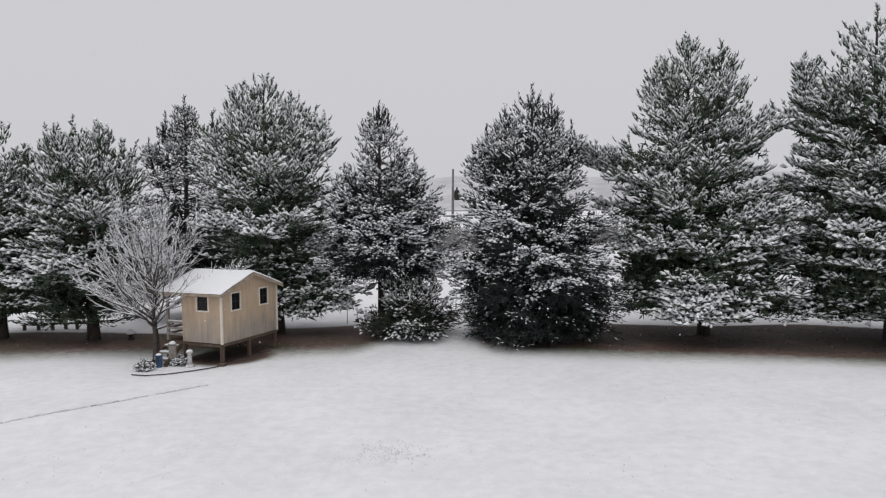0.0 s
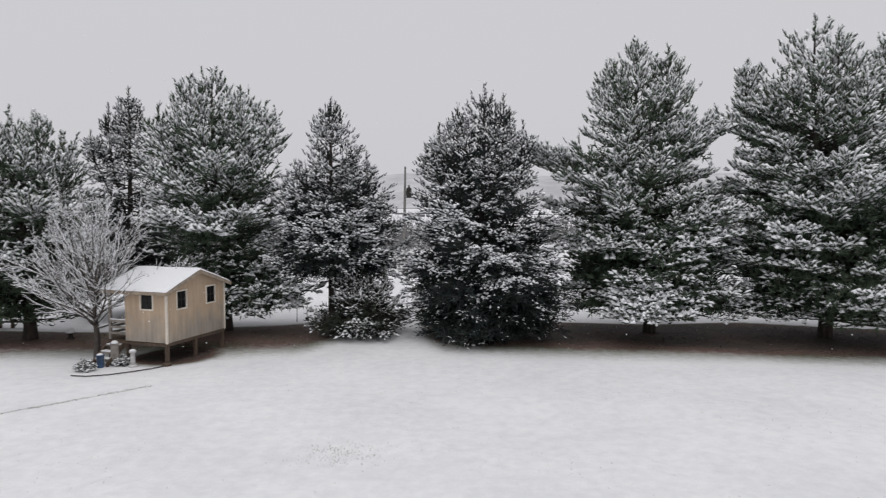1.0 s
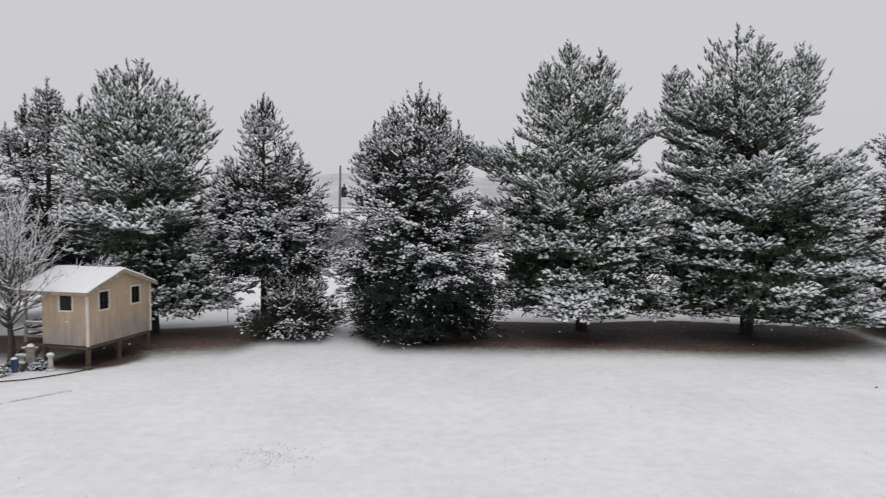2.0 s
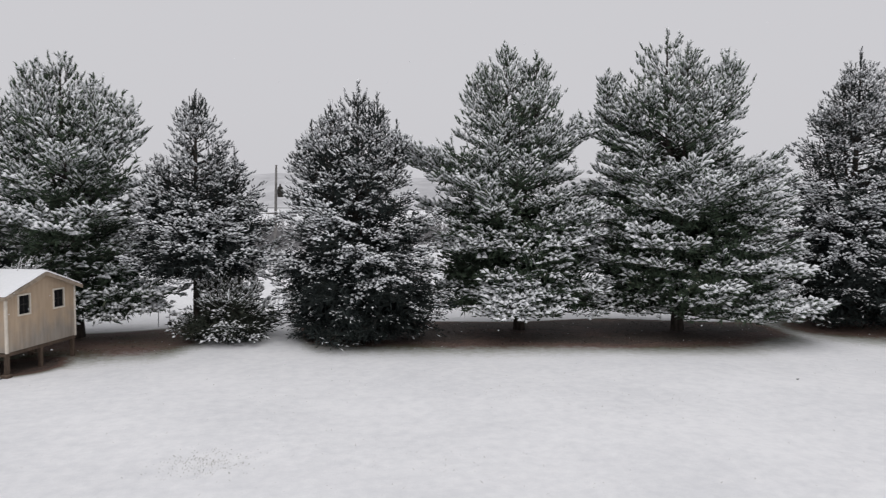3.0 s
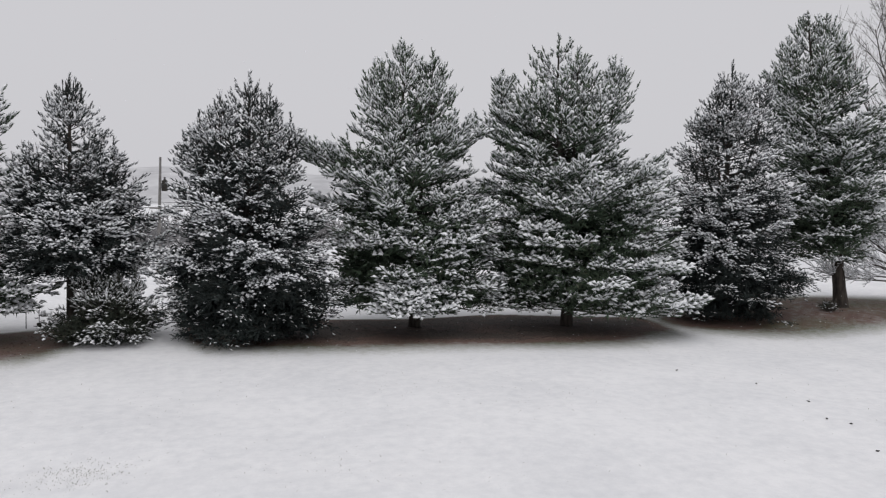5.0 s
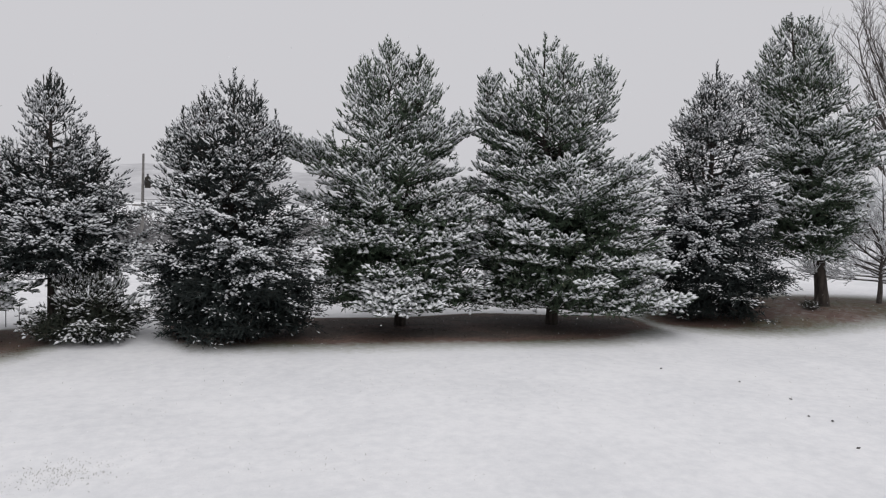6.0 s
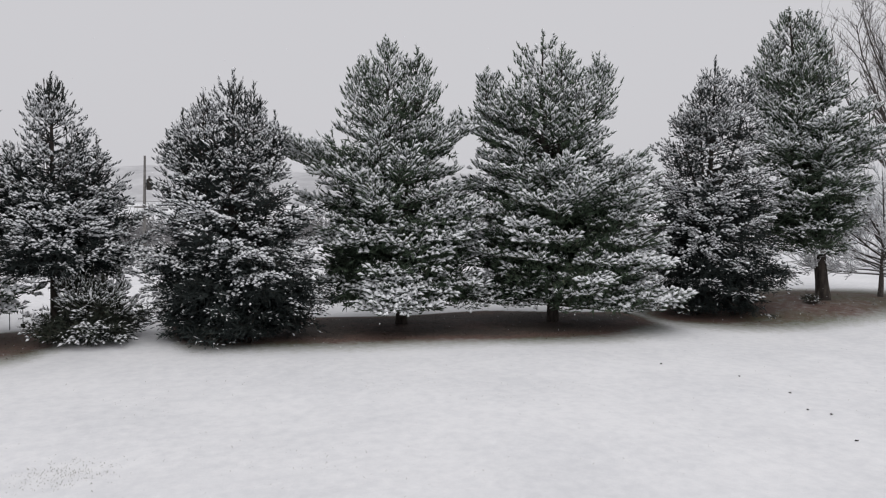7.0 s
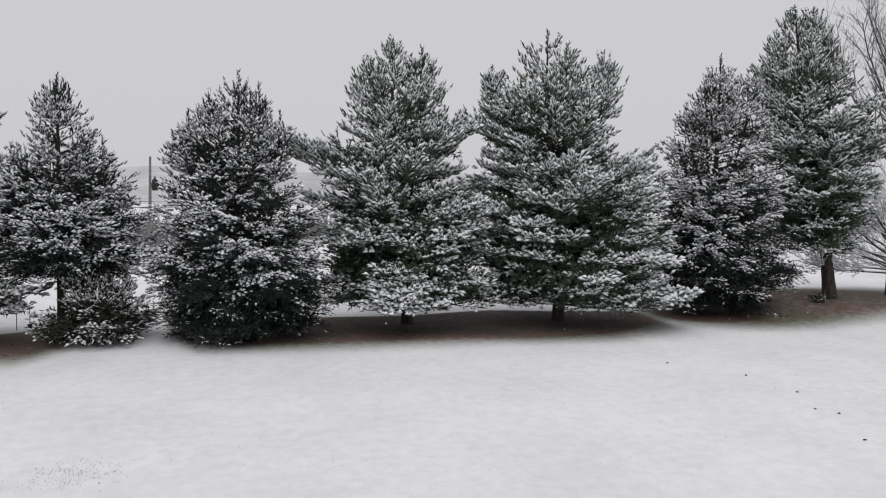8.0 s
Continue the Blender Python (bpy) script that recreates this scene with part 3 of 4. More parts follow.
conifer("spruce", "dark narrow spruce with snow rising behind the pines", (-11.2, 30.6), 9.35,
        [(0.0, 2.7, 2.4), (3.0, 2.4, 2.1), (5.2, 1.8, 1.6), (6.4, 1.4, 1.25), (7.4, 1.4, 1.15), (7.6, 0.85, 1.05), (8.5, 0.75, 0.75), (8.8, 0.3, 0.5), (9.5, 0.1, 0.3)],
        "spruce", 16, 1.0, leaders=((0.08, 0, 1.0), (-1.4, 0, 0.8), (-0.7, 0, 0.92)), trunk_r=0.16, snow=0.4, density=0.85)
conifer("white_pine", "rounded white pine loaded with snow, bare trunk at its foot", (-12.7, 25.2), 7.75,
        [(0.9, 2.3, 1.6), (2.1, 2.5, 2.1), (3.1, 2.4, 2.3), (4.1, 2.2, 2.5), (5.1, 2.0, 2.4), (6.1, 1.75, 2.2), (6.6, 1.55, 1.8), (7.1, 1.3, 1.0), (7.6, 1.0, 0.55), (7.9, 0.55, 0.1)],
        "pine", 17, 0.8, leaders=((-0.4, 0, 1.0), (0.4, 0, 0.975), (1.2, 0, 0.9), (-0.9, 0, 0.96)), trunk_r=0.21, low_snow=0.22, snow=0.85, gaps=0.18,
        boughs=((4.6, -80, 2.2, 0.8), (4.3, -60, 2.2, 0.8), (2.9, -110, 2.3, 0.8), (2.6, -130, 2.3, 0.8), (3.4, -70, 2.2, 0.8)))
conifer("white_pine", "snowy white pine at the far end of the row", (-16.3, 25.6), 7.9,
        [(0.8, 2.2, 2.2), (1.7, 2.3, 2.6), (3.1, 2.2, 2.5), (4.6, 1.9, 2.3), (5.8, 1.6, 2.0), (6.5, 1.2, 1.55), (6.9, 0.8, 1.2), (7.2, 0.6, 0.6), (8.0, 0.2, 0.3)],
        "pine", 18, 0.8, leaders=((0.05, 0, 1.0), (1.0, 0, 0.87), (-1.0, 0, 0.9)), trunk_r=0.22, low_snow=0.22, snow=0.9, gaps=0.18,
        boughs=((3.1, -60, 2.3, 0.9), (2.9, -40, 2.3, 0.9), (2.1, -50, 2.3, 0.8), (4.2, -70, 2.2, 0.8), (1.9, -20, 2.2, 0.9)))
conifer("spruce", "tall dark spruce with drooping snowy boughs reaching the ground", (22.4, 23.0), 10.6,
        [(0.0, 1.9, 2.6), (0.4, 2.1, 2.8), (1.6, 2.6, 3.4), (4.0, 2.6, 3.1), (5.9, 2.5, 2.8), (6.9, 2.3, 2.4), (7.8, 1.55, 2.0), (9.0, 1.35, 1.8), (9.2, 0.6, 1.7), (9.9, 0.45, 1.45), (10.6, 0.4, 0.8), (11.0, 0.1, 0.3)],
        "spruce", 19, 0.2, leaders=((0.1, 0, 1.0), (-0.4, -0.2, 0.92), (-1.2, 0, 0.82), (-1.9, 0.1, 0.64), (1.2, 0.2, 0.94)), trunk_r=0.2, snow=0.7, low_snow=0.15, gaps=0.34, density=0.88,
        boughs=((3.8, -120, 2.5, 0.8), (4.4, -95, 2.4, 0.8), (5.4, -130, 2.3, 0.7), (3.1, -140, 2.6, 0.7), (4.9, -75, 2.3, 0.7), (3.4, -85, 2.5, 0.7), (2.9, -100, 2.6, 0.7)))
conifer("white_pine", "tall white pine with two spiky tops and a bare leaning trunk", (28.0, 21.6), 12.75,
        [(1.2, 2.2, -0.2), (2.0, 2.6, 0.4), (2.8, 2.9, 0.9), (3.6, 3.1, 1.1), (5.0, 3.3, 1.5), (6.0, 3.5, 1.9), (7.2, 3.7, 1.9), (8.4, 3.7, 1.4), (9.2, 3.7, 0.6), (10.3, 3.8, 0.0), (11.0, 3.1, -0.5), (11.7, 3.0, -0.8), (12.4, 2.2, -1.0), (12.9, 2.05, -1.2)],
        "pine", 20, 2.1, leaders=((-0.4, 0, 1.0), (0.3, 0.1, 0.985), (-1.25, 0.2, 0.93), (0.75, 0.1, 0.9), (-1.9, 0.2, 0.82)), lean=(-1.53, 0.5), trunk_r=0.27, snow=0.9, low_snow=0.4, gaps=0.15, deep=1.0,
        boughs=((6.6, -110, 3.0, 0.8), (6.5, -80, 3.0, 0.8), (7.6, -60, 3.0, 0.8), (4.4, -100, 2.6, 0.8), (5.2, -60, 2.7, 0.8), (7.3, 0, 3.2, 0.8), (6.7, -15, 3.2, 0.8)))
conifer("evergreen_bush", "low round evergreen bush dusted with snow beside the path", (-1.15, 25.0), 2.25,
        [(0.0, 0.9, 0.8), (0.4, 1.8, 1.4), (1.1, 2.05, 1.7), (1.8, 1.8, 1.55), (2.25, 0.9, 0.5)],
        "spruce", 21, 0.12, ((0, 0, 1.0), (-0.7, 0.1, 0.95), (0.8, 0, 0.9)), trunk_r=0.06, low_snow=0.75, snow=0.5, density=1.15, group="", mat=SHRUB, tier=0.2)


# ------------------------------------------------------------------ bare trees
def bare_tree(name, label, at, seed, trunk_h, trunk_r, limbs, reach, rise, sides, twigs, bark, snow, lean=(0, 0), droop=0.0, fine=0.007, fluff=0.003, stem=0.0):
    """A leafless tree: limbs fan out of a short trunk, and fork twice; snow lies on the upper side of the wood."""
    rng = np.random.default_rng(seed)
    tree = tagged(empty(name, (at[0], at[1], gz(*at))), label, "tree")
    trunk, big, small = [], [], []
    zs = np.linspace(-0.1, trunk_h, 6)
    ax = lambda z: np.array([lean[0] * z / trunk_h + 0.03 * math.sin(3 * z), lean[1] * z / trunk_h, z])
    for a, b in zip(zs[:-1], zs[1:]):
        trunk.append([*ax(a), *ax(b), trunk_r * (1.25 - 0.4 * max(a, 0) / trunk_h), trunk_r * (1.25 - 0.4 * b / trunk_h)])

    if stem:
        for a in np.linspace(trunk_h, trunk_h + stem, 5)[:-1]:
            b = a + stem / 4
            trunk.append([*ax(a), *ax(b), trunk_r * (0.85 - 0.6 * (a - trunk_h) / stem), trunk_r * (0.85 - 0.6 * (b - trunk_h) / stem)])

    def limb(start, way, length, r, depth, bucket):
        n = 6 if depth < 2 else 3
        p, d = start.copy(), way.copy()
        out = []
        for k in range(n):
            d = unit(d + rng.normal(size=3) * (0.09 if depth < 2 else 0.12) + UP * (0.05 + 0.05 * (depth == 0) - droop * (depth == 0)))
            q = p + d * length / n
            r1 = max(r * (1 - 0.8 * (k + 1) / n), fine * 0.7)
            bucket.append([*p, *q, max(r * (1 - 0.8 * k / n), fine), r1])
            out.append((p, q, d, max(r * (1 - 0.8 * k / n), fine)))
            p = q
        return out

    for k in range(limbs):
        az = k * 2.39996 + rng.normal() * 0.2
        u = (k + 0.5) / limbs
        el = rise[0] + (rise[1] - rise[0]) * u + rng.normal() * 0.06
        z = trunk_h * (0.78 + 0.22 * u) + stem * u
        way = np.array([math.cos(az) * math.cos(el), math.sin(az) * math.cos(el), math.sin(el)])
        length = reach * rng.uniform(0.85, 1.1) * (1.0 + 0.2 * math.sin(el)) * (1 - 0.17 * stem * u)
        main = limb(ax(z), way, length, trunk_r * 0.46, 0, big)
        for j in range(sides):
            t = rng.uniform(0.18, 1.0)
            seg = main[min(int(t * len(main)), len(main) - 1)]
            p = seg[0] + (seg[1] - seg[0]) * ((t * len(main)) % 1)
            side = unit(np.cross(seg[2], UP)) * (1 if j % 2 else -1)
            d = unit(seg[2] * 0.9 + side * rng.uniform(0.3, 0.8) + UP * rng.normal(0.16, 0.24))
            sub = limb(p, d, length * (0.22 + 0.4 * (1 - t)) * rng.uniform(0.7, 1.2), seg[3] * 0.55, 1, small)
            for i in range(twigs):
                tt = rng.uniform(0.15, 1.0)
                sg = sub[min(int(tt * len(sub)), len(sub) - 1)]
                d2 = unit(sg[2] + unit(rng.normal(size=3)) * 0.65 + UP * 0.1)
                limb(sg[0], d2, rng.uniform(0.2, 0.45) * reach / 3.2 * 1.1, fine, 2, small)
    v, f = tubes(trunk, 10)
    raw("trunk", v, f, bark, tree, smooth=True)
    v, f = tubes(big, 5)
    tagged(raw("limb", v, f, bark, tree), kind="stuff")
    v, f = tubes(small, 3)
    tagged(raw("twig", v, f, bark, tree), kind="stuff")
    if snow > 0:
        sn = np.array(big + small)
        flat = 1 - np.abs((sn[:, 5] - sn[:, 2]) / np.maximum(np.linalg.norm(sn[:, 3:6] - sn[:, 0:3], axis=1), 1e-6))
        sn = sn[rng.random(len(sn)) < snow * (0.6 + 0.4 * np.clip(flat * 1.6, 0, 1))]
        for q in (6, 7):
            sn[:, q] = np.where(sn[:, q] > 0.014, sn[:, q] * 0.7 + 0.004, sn[:, q] + fluff)
        sn[:, 2] += sn[:, 6] * 0.6 + 0.002
        sn[:, 5] += sn[:, 7] * 0.6 + 0.002
        v, f = tubes(sn, 4)
        tagged(raw("snow", v, f, TREE_SNOW, tree, "snow lying along the branches"), kind="stuff")
    return tree


bare_tree("maple_tree", "leafless young maple outlined in snow beside the playhouse", (-9.15, 22.0), 31, 1.15, 0.085, 24, 2.9, (0.16, 1.36), 12, 6, TWIG, 1.0, droop=0.05, fine=0.006, fluff=0.0015, stem=0.8)
bare_tree("ornamental_tree", "small leafless tree thick with snowy twigs", (31.2, 21.2), 32, 1.2, 0.1, 36, 3.9, (0.0, 0.95), 17, 7, TWIG, 1.2, droop=0.08, fine=0.01, fluff=0.008, stem=1.6)
bare_tree("shade_tree", "tall leafless tree standing behind the evergreens", (46.5, 29.5), 33, 6.0, 0.3, 18, 10.0, (0.75, 1.42), 16, 9, TWIG, 0.3, fine=0.0095)


# ------------------------------------------------------------------ playhouse
HX, HY, HR = -6.62, 20.72, -22.5


def lid(bm, pts, thick):
    """A slab: pts are the four upper corners, thickness goes straight down."""
    up = [bm.verts.new(p) for p in pts]
    lo = [bm.verts.new((p[0], p[1], p[2] - thick)) for p in pts]
    bm.faces.new(up)
    bm.faces.new(lo[::-1])
    for i in range(len(pts)):
        j = (i + 1) % len(pts)
        bm.faces.new((up[j], up[i], lo[i], lo[j]))
    bmesh.ops.recalc_face_normals(bm, faces=bm.faces[:])
    return bm


def playhouse():
    h = tagged(empty("playhouse", (HX, HY, gz(HX, HY)), HR), "tan wooden playhouse on stilts with snow on its gable roof", "playhouse")
    W, Dp, F, E, RZ = 1.5, 2.74, 0.66, 2.2, 2.68       # front length, gable width, floor, eave, ridge
    top = lambda y: E + (RZ - E) * (1 - abs(y - Dp / 2) / (Dp / 2)) - 0.03
    wins = ((0.46, 0.86), (1.83, 2.23))
    # gable wall with two window openings
    bm = bmesh.new()
    cuts = [0.0, 0.46, 0.86, Dp / 2, 1.83, 2.23, Dp]
    for y0, y1 in zip(cuts[:-1], cuts[1:]):
        spans = [(F, 1.62, None), (2.12, None, 1)] if (y0, y1) in wins else [(F, None, 1)]
        for zb, zt, roof in spans:
            za, zc = (zt, zt) if zt else (top(y0), top(y1))
            up = [(0, y0, za), (0, y1, zc), (-0.05, y1, zc), (-0.05, y0, za)]
            lo = [(p[0], p[1], zb) for p in up]
            vs = [bm.verts.new(p) for p in up + lo]
            for q in ((0, 1, 2, 3), (7, 6, 5, 4), (0, 4, 5, 1), (1, 5, 6, 2), (2, 6, 7, 3), (3, 7, 4, 0)):
                bm.faces.new([vs[i] for i in q])
    bmesh.ops.remove_doubles(bm, verts=bm.verts[:], dist=0.001)
    bmesh.ops.recalc_face_normals(bm, faces=bm.faces[:])
    part("gable_wall", bm, SIDING, h)
    bm = bmesh.new()
    for dims in ((-W, -0.05, 0, 0.05, F, 1.64), (-W, -0.9, 0, 0.05, 1.64, E), (-0.5, -0.05, 0, 0.05, 1.64, E), (-0.9, -0.5, 0, 0.05, 2.12, E)):
        box(bm, *dims)
    part("front_wall", bm, SIDING, h)
    boxed("back_wall", (-W, -0.05, Dp - 0.05, Dp, F, E), SIDING, h)
    bm = bmesh.new()
    vs = [(-W, 0.05, F), (-W, Dp - 0.05, F), (-W, Dp - 0.05, E), (-W, Dp / 2, RZ - 0.05), (-W, 0.05, E)]
    a = [bm.verts.new(p) for p in vs]
    b = [bm.verts.new((p[0] + 0.05, p[1], p[2])) for p in vs]
    bm.faces.new(a), bm.faces.new(b[::-1])
    for i in range(5):
        bm.faces.new((a[i], b[i], b[(i + 1) % 5], a[(i + 1) % 5]))
    bmesh.ops.recalc_face_normals(bm, faces=bm.faces[:])
    part("porch_wall", bm, SIDING, h)
    boxed("floor", (-2.2, 0.0, 0.02, Dp, F - 0.1, F - 0.004), POSTWOOD, h)
    # strip added at the floor's edge, its dark wood standing in for shade beneath
    boxed("underside_shade_strip", (-2.2, 0.01, -0.03, 0.016, F - 0.1, F - 0.03), POSTWOOD, h)
    # corner boards
    for dims in ((-0.045, 0.022, -0.022, 0.045, F - 0.02, E - 0.02), (0.003, 0.022, Dp - 0.06, Dp + 0.02, F - 0.02, E - 0.02)):
        boxed("corner_board", dims, CREAM, h, "cream painted corner board")

    def window(x0, x1, y0, y1, z0, z1, along_y):
        fr = bmesh.new()
        w, t = 0.045, 0.022
        if along_y:
            for d in ((x0, x1 + t, y0 - w, y0, z0 - w, z1 + w), (x0, x1 + t, y1, y1 + w, z0 - w, z1 + w), (x0, x1 + t, y0, y1, z1, z1 + w), (x0, x1 + t, y0, y1, z0 - w, z0)):
                box(fr, *d, 0.004)
            mid = ((x0, x0 + 0.012, y0, y1, z0, z1))
        else:
            for d in ((x0 - w, x0, y0 - t, y1, z0 - w, z1 + w), (x1, x1 + w, y0 - t, y1, z0 - w, z1 + w), (x0, x1, y0 - t, y1, z1, z1 + w), (x0, x1, y0 - t, y1, z0 - w, z0)):
                box(fr, *d, 0.004)
            mid = ((x0, x1, y1 - 0.012, y1, z0, z1))
        win = part("window", fr, CREAM, h, "cream framed window with dark glass")
        part("pane", box(bmesh.new(), *mid), GLASS, win)
        bars = bmesh.new()
        if along_y:
            c = (y0 + y1) / 2
            box(bars, x0 + 0.012, x0 + 0.022, c - 0.008, c + 0.008, z0, z1)
            box(bars, x0 + 0.012, x0 + 0.021, y0, y1, (z0 + z1) / 2 - 0.008, (z0 + z1) / 2 + 0.008)
        else:
            c = (x0 + x1) / 2
            box(bars, c - 0.008, c + 0.008, y1 - 0.022, y1 - 0.012, z0, z1)
            box(bars, x0, x1, y1 - 0.021, y1 - 0.012, (z0 + z1) / 2 - 0.008, (z0 + z1) / 2 + 0.008)
        part("glazing_bar", bars, DARK, win)

    for y0, y1 in wins:
        window(-0.03, 0.0, y0, y1, 1.62, 2.12, True)
    window(-0.9, -0.5, 0.0, 0.03, 1.64, 2.12, False)
    # roof: boards, snow and edge boards
    x0, x1, over = -2.25, 0.14, 0.17
    sl = (RZ - E) / (Dp / 2)
    lowz = E - over * sl
    part("roof_panel", lid(bmesh.new(), [(x0, -over, lowz + 0.03), (x1, -over, lowz + 0.03), (x1, Dp / 2, RZ + 0.03), (x0, Dp / 2, RZ + 0.03)], 0.05), GREYWOOD, h)
    part("roof_panel", lid(bmesh.new(), [(x0, Dp / 2, RZ + 0.03), (x1, Dp / 2, RZ + 0.03), (x1, Dp + over, lowz + 0.03), (x0, Dp + over, lowz + 0.03)], 0.05), GREYWOOD, h)
    # snow blanket with a soft, slightly uneven surface
    nx, ny = 30, 36
    gx, gy = np.linspace(x0 - 0.01, x1 + 0.01, nx), np.linspace(-over - 0.015, Dp + over + 0.015, ny)
    X, Y = np.meshgrid(gx, gy)
    roof = E + (RZ - E) * (1 - np.sqrt((Y - Dp / 2) ** 2 + 0.006) / (Dp / 2)) + 0.045
    edge = np.minimum(np.minimum(X - gx[0], gx[-1] - X), np.minimum(Y - gy[0], gy[-1] - Y))
    thick = 0.065 * np.sqrt(np.clip(edge / 0.08, 0, 1)) + 0.008 * np.sin(X * 5 + Y * 3) * np.sin(Y * 4 - X)
    up = np.stack([X, Y, roof + np.maximum(thick, 0.0)], 2).reshape(-1, 3)
    i = (np.arange(ny - 1)[:, None] * nx + np.arange(nx - 1)[None]).ravel()
    raw("snow", up, np.stack([i, i + 1, i + nx + 1, i + nx], 1), ROOF_SNOW, h, "smooth blanket of snow on the roof", smooth=True)
    for y0, y1, za, zb in ((-over, Dp / 2, lowz, RZ), (Dp / 2, Dp + over, RZ, lowz)):
        part("rake_board", lid(bmesh.new(), [(x1 - 0.002, y0, za + 0.028), (x1 + 0.024, y0, za + 0.028), (x1 + 0.024, y1, zb + 0.028), (x1 - 0.002, y1, zb + 0.028)], 0.1), TRIM, h, "weathered tan edge board")
    boxed("fascia", (x0, x1, -over - 0.024, -over - 0.002, lowz - 0.06, lowz + 0.03), TRIM, h)
    # stilts
    for x, y in ((-0.06, 0.06), (-0.06, 1.32), (-0.06, Dp - 0.08), (-1.45, 0.06), (-1.45, Dp - 0.08), (-2.12, 0.06), (-2.12, Dp - 0.08)):
        boxed("stilt", (x - 0.05, x + 0.05, y - 0.05, y + 0.05, -0.2, F - 0.1), POSTWOOD, h)
    boxed("footing", (-0.16, 0.08, -0.1, 0.12, -0.15, 0.09), POSTWOOD, h, "rough timber block at the corner", 0.03)
    boxed("crossbeam", (-2.15, 0.0, 1.26, 1.36, F - 0.24, F - 0.1), POSTWOOD, h)
    # porch posts and rails
    for y in (0.06, Dp - 0.08):
        boxed("porch_post", (-2.16, -2.08, y - 0.04, y + 0.04, F, E - 0.02), GREYWOOD, h)
    for z in (0.82, 1.0, 1.18):
        boxed("porch_rail", (-2.14, -1.51, 0.03, 0.06, z, z + 0.07), GREYWOOD, h)
        boxed("porch_rail", (-2.14, -2.1, 0.1, Dp - 0.12, z, z + 0.07), GREYWOOD, h)
    boxed("rail_snow", (-2.15, -1.5, 0.02, 0.075, 1.254, 1.29), ROOF_SNOW, h, "snow lying on the porch rail", 0.012)
    # steps towards the lawn
    for x in (-2.14, -1.58):
        bm = bmesh.new()
        lid(bm, [(x, -0.72, 0.1), (x + 0.05, -0.72, 0.1), (x + 0.05, 0.0, F - 0.02), (x, 0.0, F - 0.02)], 0.16)
        part("stringer", bm, POSTWOOD, h)
    for k in range(3):
        y = -0.62 + 0.21 * k
        z = 0.16 + 0.165 * k
        t = boxed("tread", (-2.08, -1.59, y, y + 0.2, z, z + 0.04), GREYWOOD, h)
        boxed("snow", (-2.07, -1.6, y + 0.01, y + 0.19, z + 0.042, z + 0.075), ROOF_SNOW, t, "snow on the step", 0.015)
    return h


def glass_material():
    m, n, l, b = material("dark_window_glass", 0.08, spec=0.22)
    b.inputs["Base Color"].default_value = (0.012, 0.012, 0.013, 1)
    b.inputs["IOR"].default_value = 1.45
    bumped(n, l, b, tex_noise(n, l, 3, 2, coords(n)), 0.05, 0.01)
    return m


GLASS = glass_material()
TRIM = speckled("tan_edge_board", (0.24, 0.195, 0.15), (0.42, 0.345, 0.27), 7, 0.85, 0.25, 0.004)
playhouse()


# ------------------------------------------------------------------ distance: pole, cables, hedgerow, hill
# weathered grey, lightened further: haze of the distance is put into the colour
POLEWOOD = speckled("weathered_hazed_pole", (0.11, 0.105, 0.1), (0.26, 0.25, 0.24), 6, 0.9, 0.3, 0.01)
STEEL = speckled("dull_grey_steel", (0.1, 0.1, 0.105), (0.2, 0.2, 0.205), 4, 0.6, 0.1, 0.004)
PX, PY = 0.6, 46.5


def utility_pole():
    p = tagged(empty("utility_pole", (PX, PY, gz(PX, PY))), "grey wooden utility pole with a transformer beyond the yard", "utility pole")
    v, f = tubes([[0, 0, -0.3, 0.06, 0, 3.5, 0.12, 0.1], [0.06, 0, 3.5, 0.12, 0, 7.1, 0.1, 0.065]], 10)
    raw("pole", v, f, POLEWOOD, p, smooth=True)
    bm = bmesh.new()
    bmesh.ops.create_cone(bm, cap_ends=True, segments=16, radius1=0.17, radius2=0.17, depth=0.62, matrix=Matrix.Translation((0.36, -0.02, 5.35)))
    bmesh.ops.create_cone(bm, cap_ends=True, segments=16, radius1=0.17, radius2=0.05, depth=0.1, matrix=Matrix.Translation((0.36, -0.02, 5.71)))
    part("transformer", bm, DARK, p, "dark cylindrical transformer")
    boxed("bracket", (0.1, 0.22, -0.05, 0.03, 5.2, 5.5), STEEL, p)
    boxed("insulator", (0.3, 0.42, -0.05, 0.05, 5.76, 5.9), STEEL, p)
    boxed("crossarm", (-0.5, 0.6, -0.2, -0.1, 3.95, 4.05), POLEWOOD, p)
    return p


utility_pole()


def cable(z, sag, r, label):
    segs = []
    for side in (-1, 1):
        xs = np.linspace(0, side * 38, 19)
        y = PY + 0.02 * xs
        zs = z - sag * (1 - ((np.abs(xs) - 19) / 19) ** 2) * 1.0
        for k in range(18):
            segs.append([PX + xs[k], y[k], zs[k], PX + xs[k + 1], y[k + 1], zs[k + 1], r, r])
    v, f = tubes(segs, 5)
    return tagged(raw("overhead_cable", v, f, STEEL), label, "cable", "overhead cables")


cable(4.05, 0.08, 0.022, "dark telephone cable strung along the road")
cable(4.4, 0.06, 0.016, "thin telephone cable strung along the road")
v_, f_ = tubes([[0.6, 46.4, 3.94, 2.0, 46.43, 3.9, 0.07, 0.07]], 8)
tagged(raw("splice_case", v_, f_, STEEL), "dark splice case hanging on a telephone cable", "splice case")

BRUSH = speckled("snow_dusted_brush", (0.12, 0.117, 0.117), (0.29, 0.285, 0.29), 1.5, 0.9, 0.0)


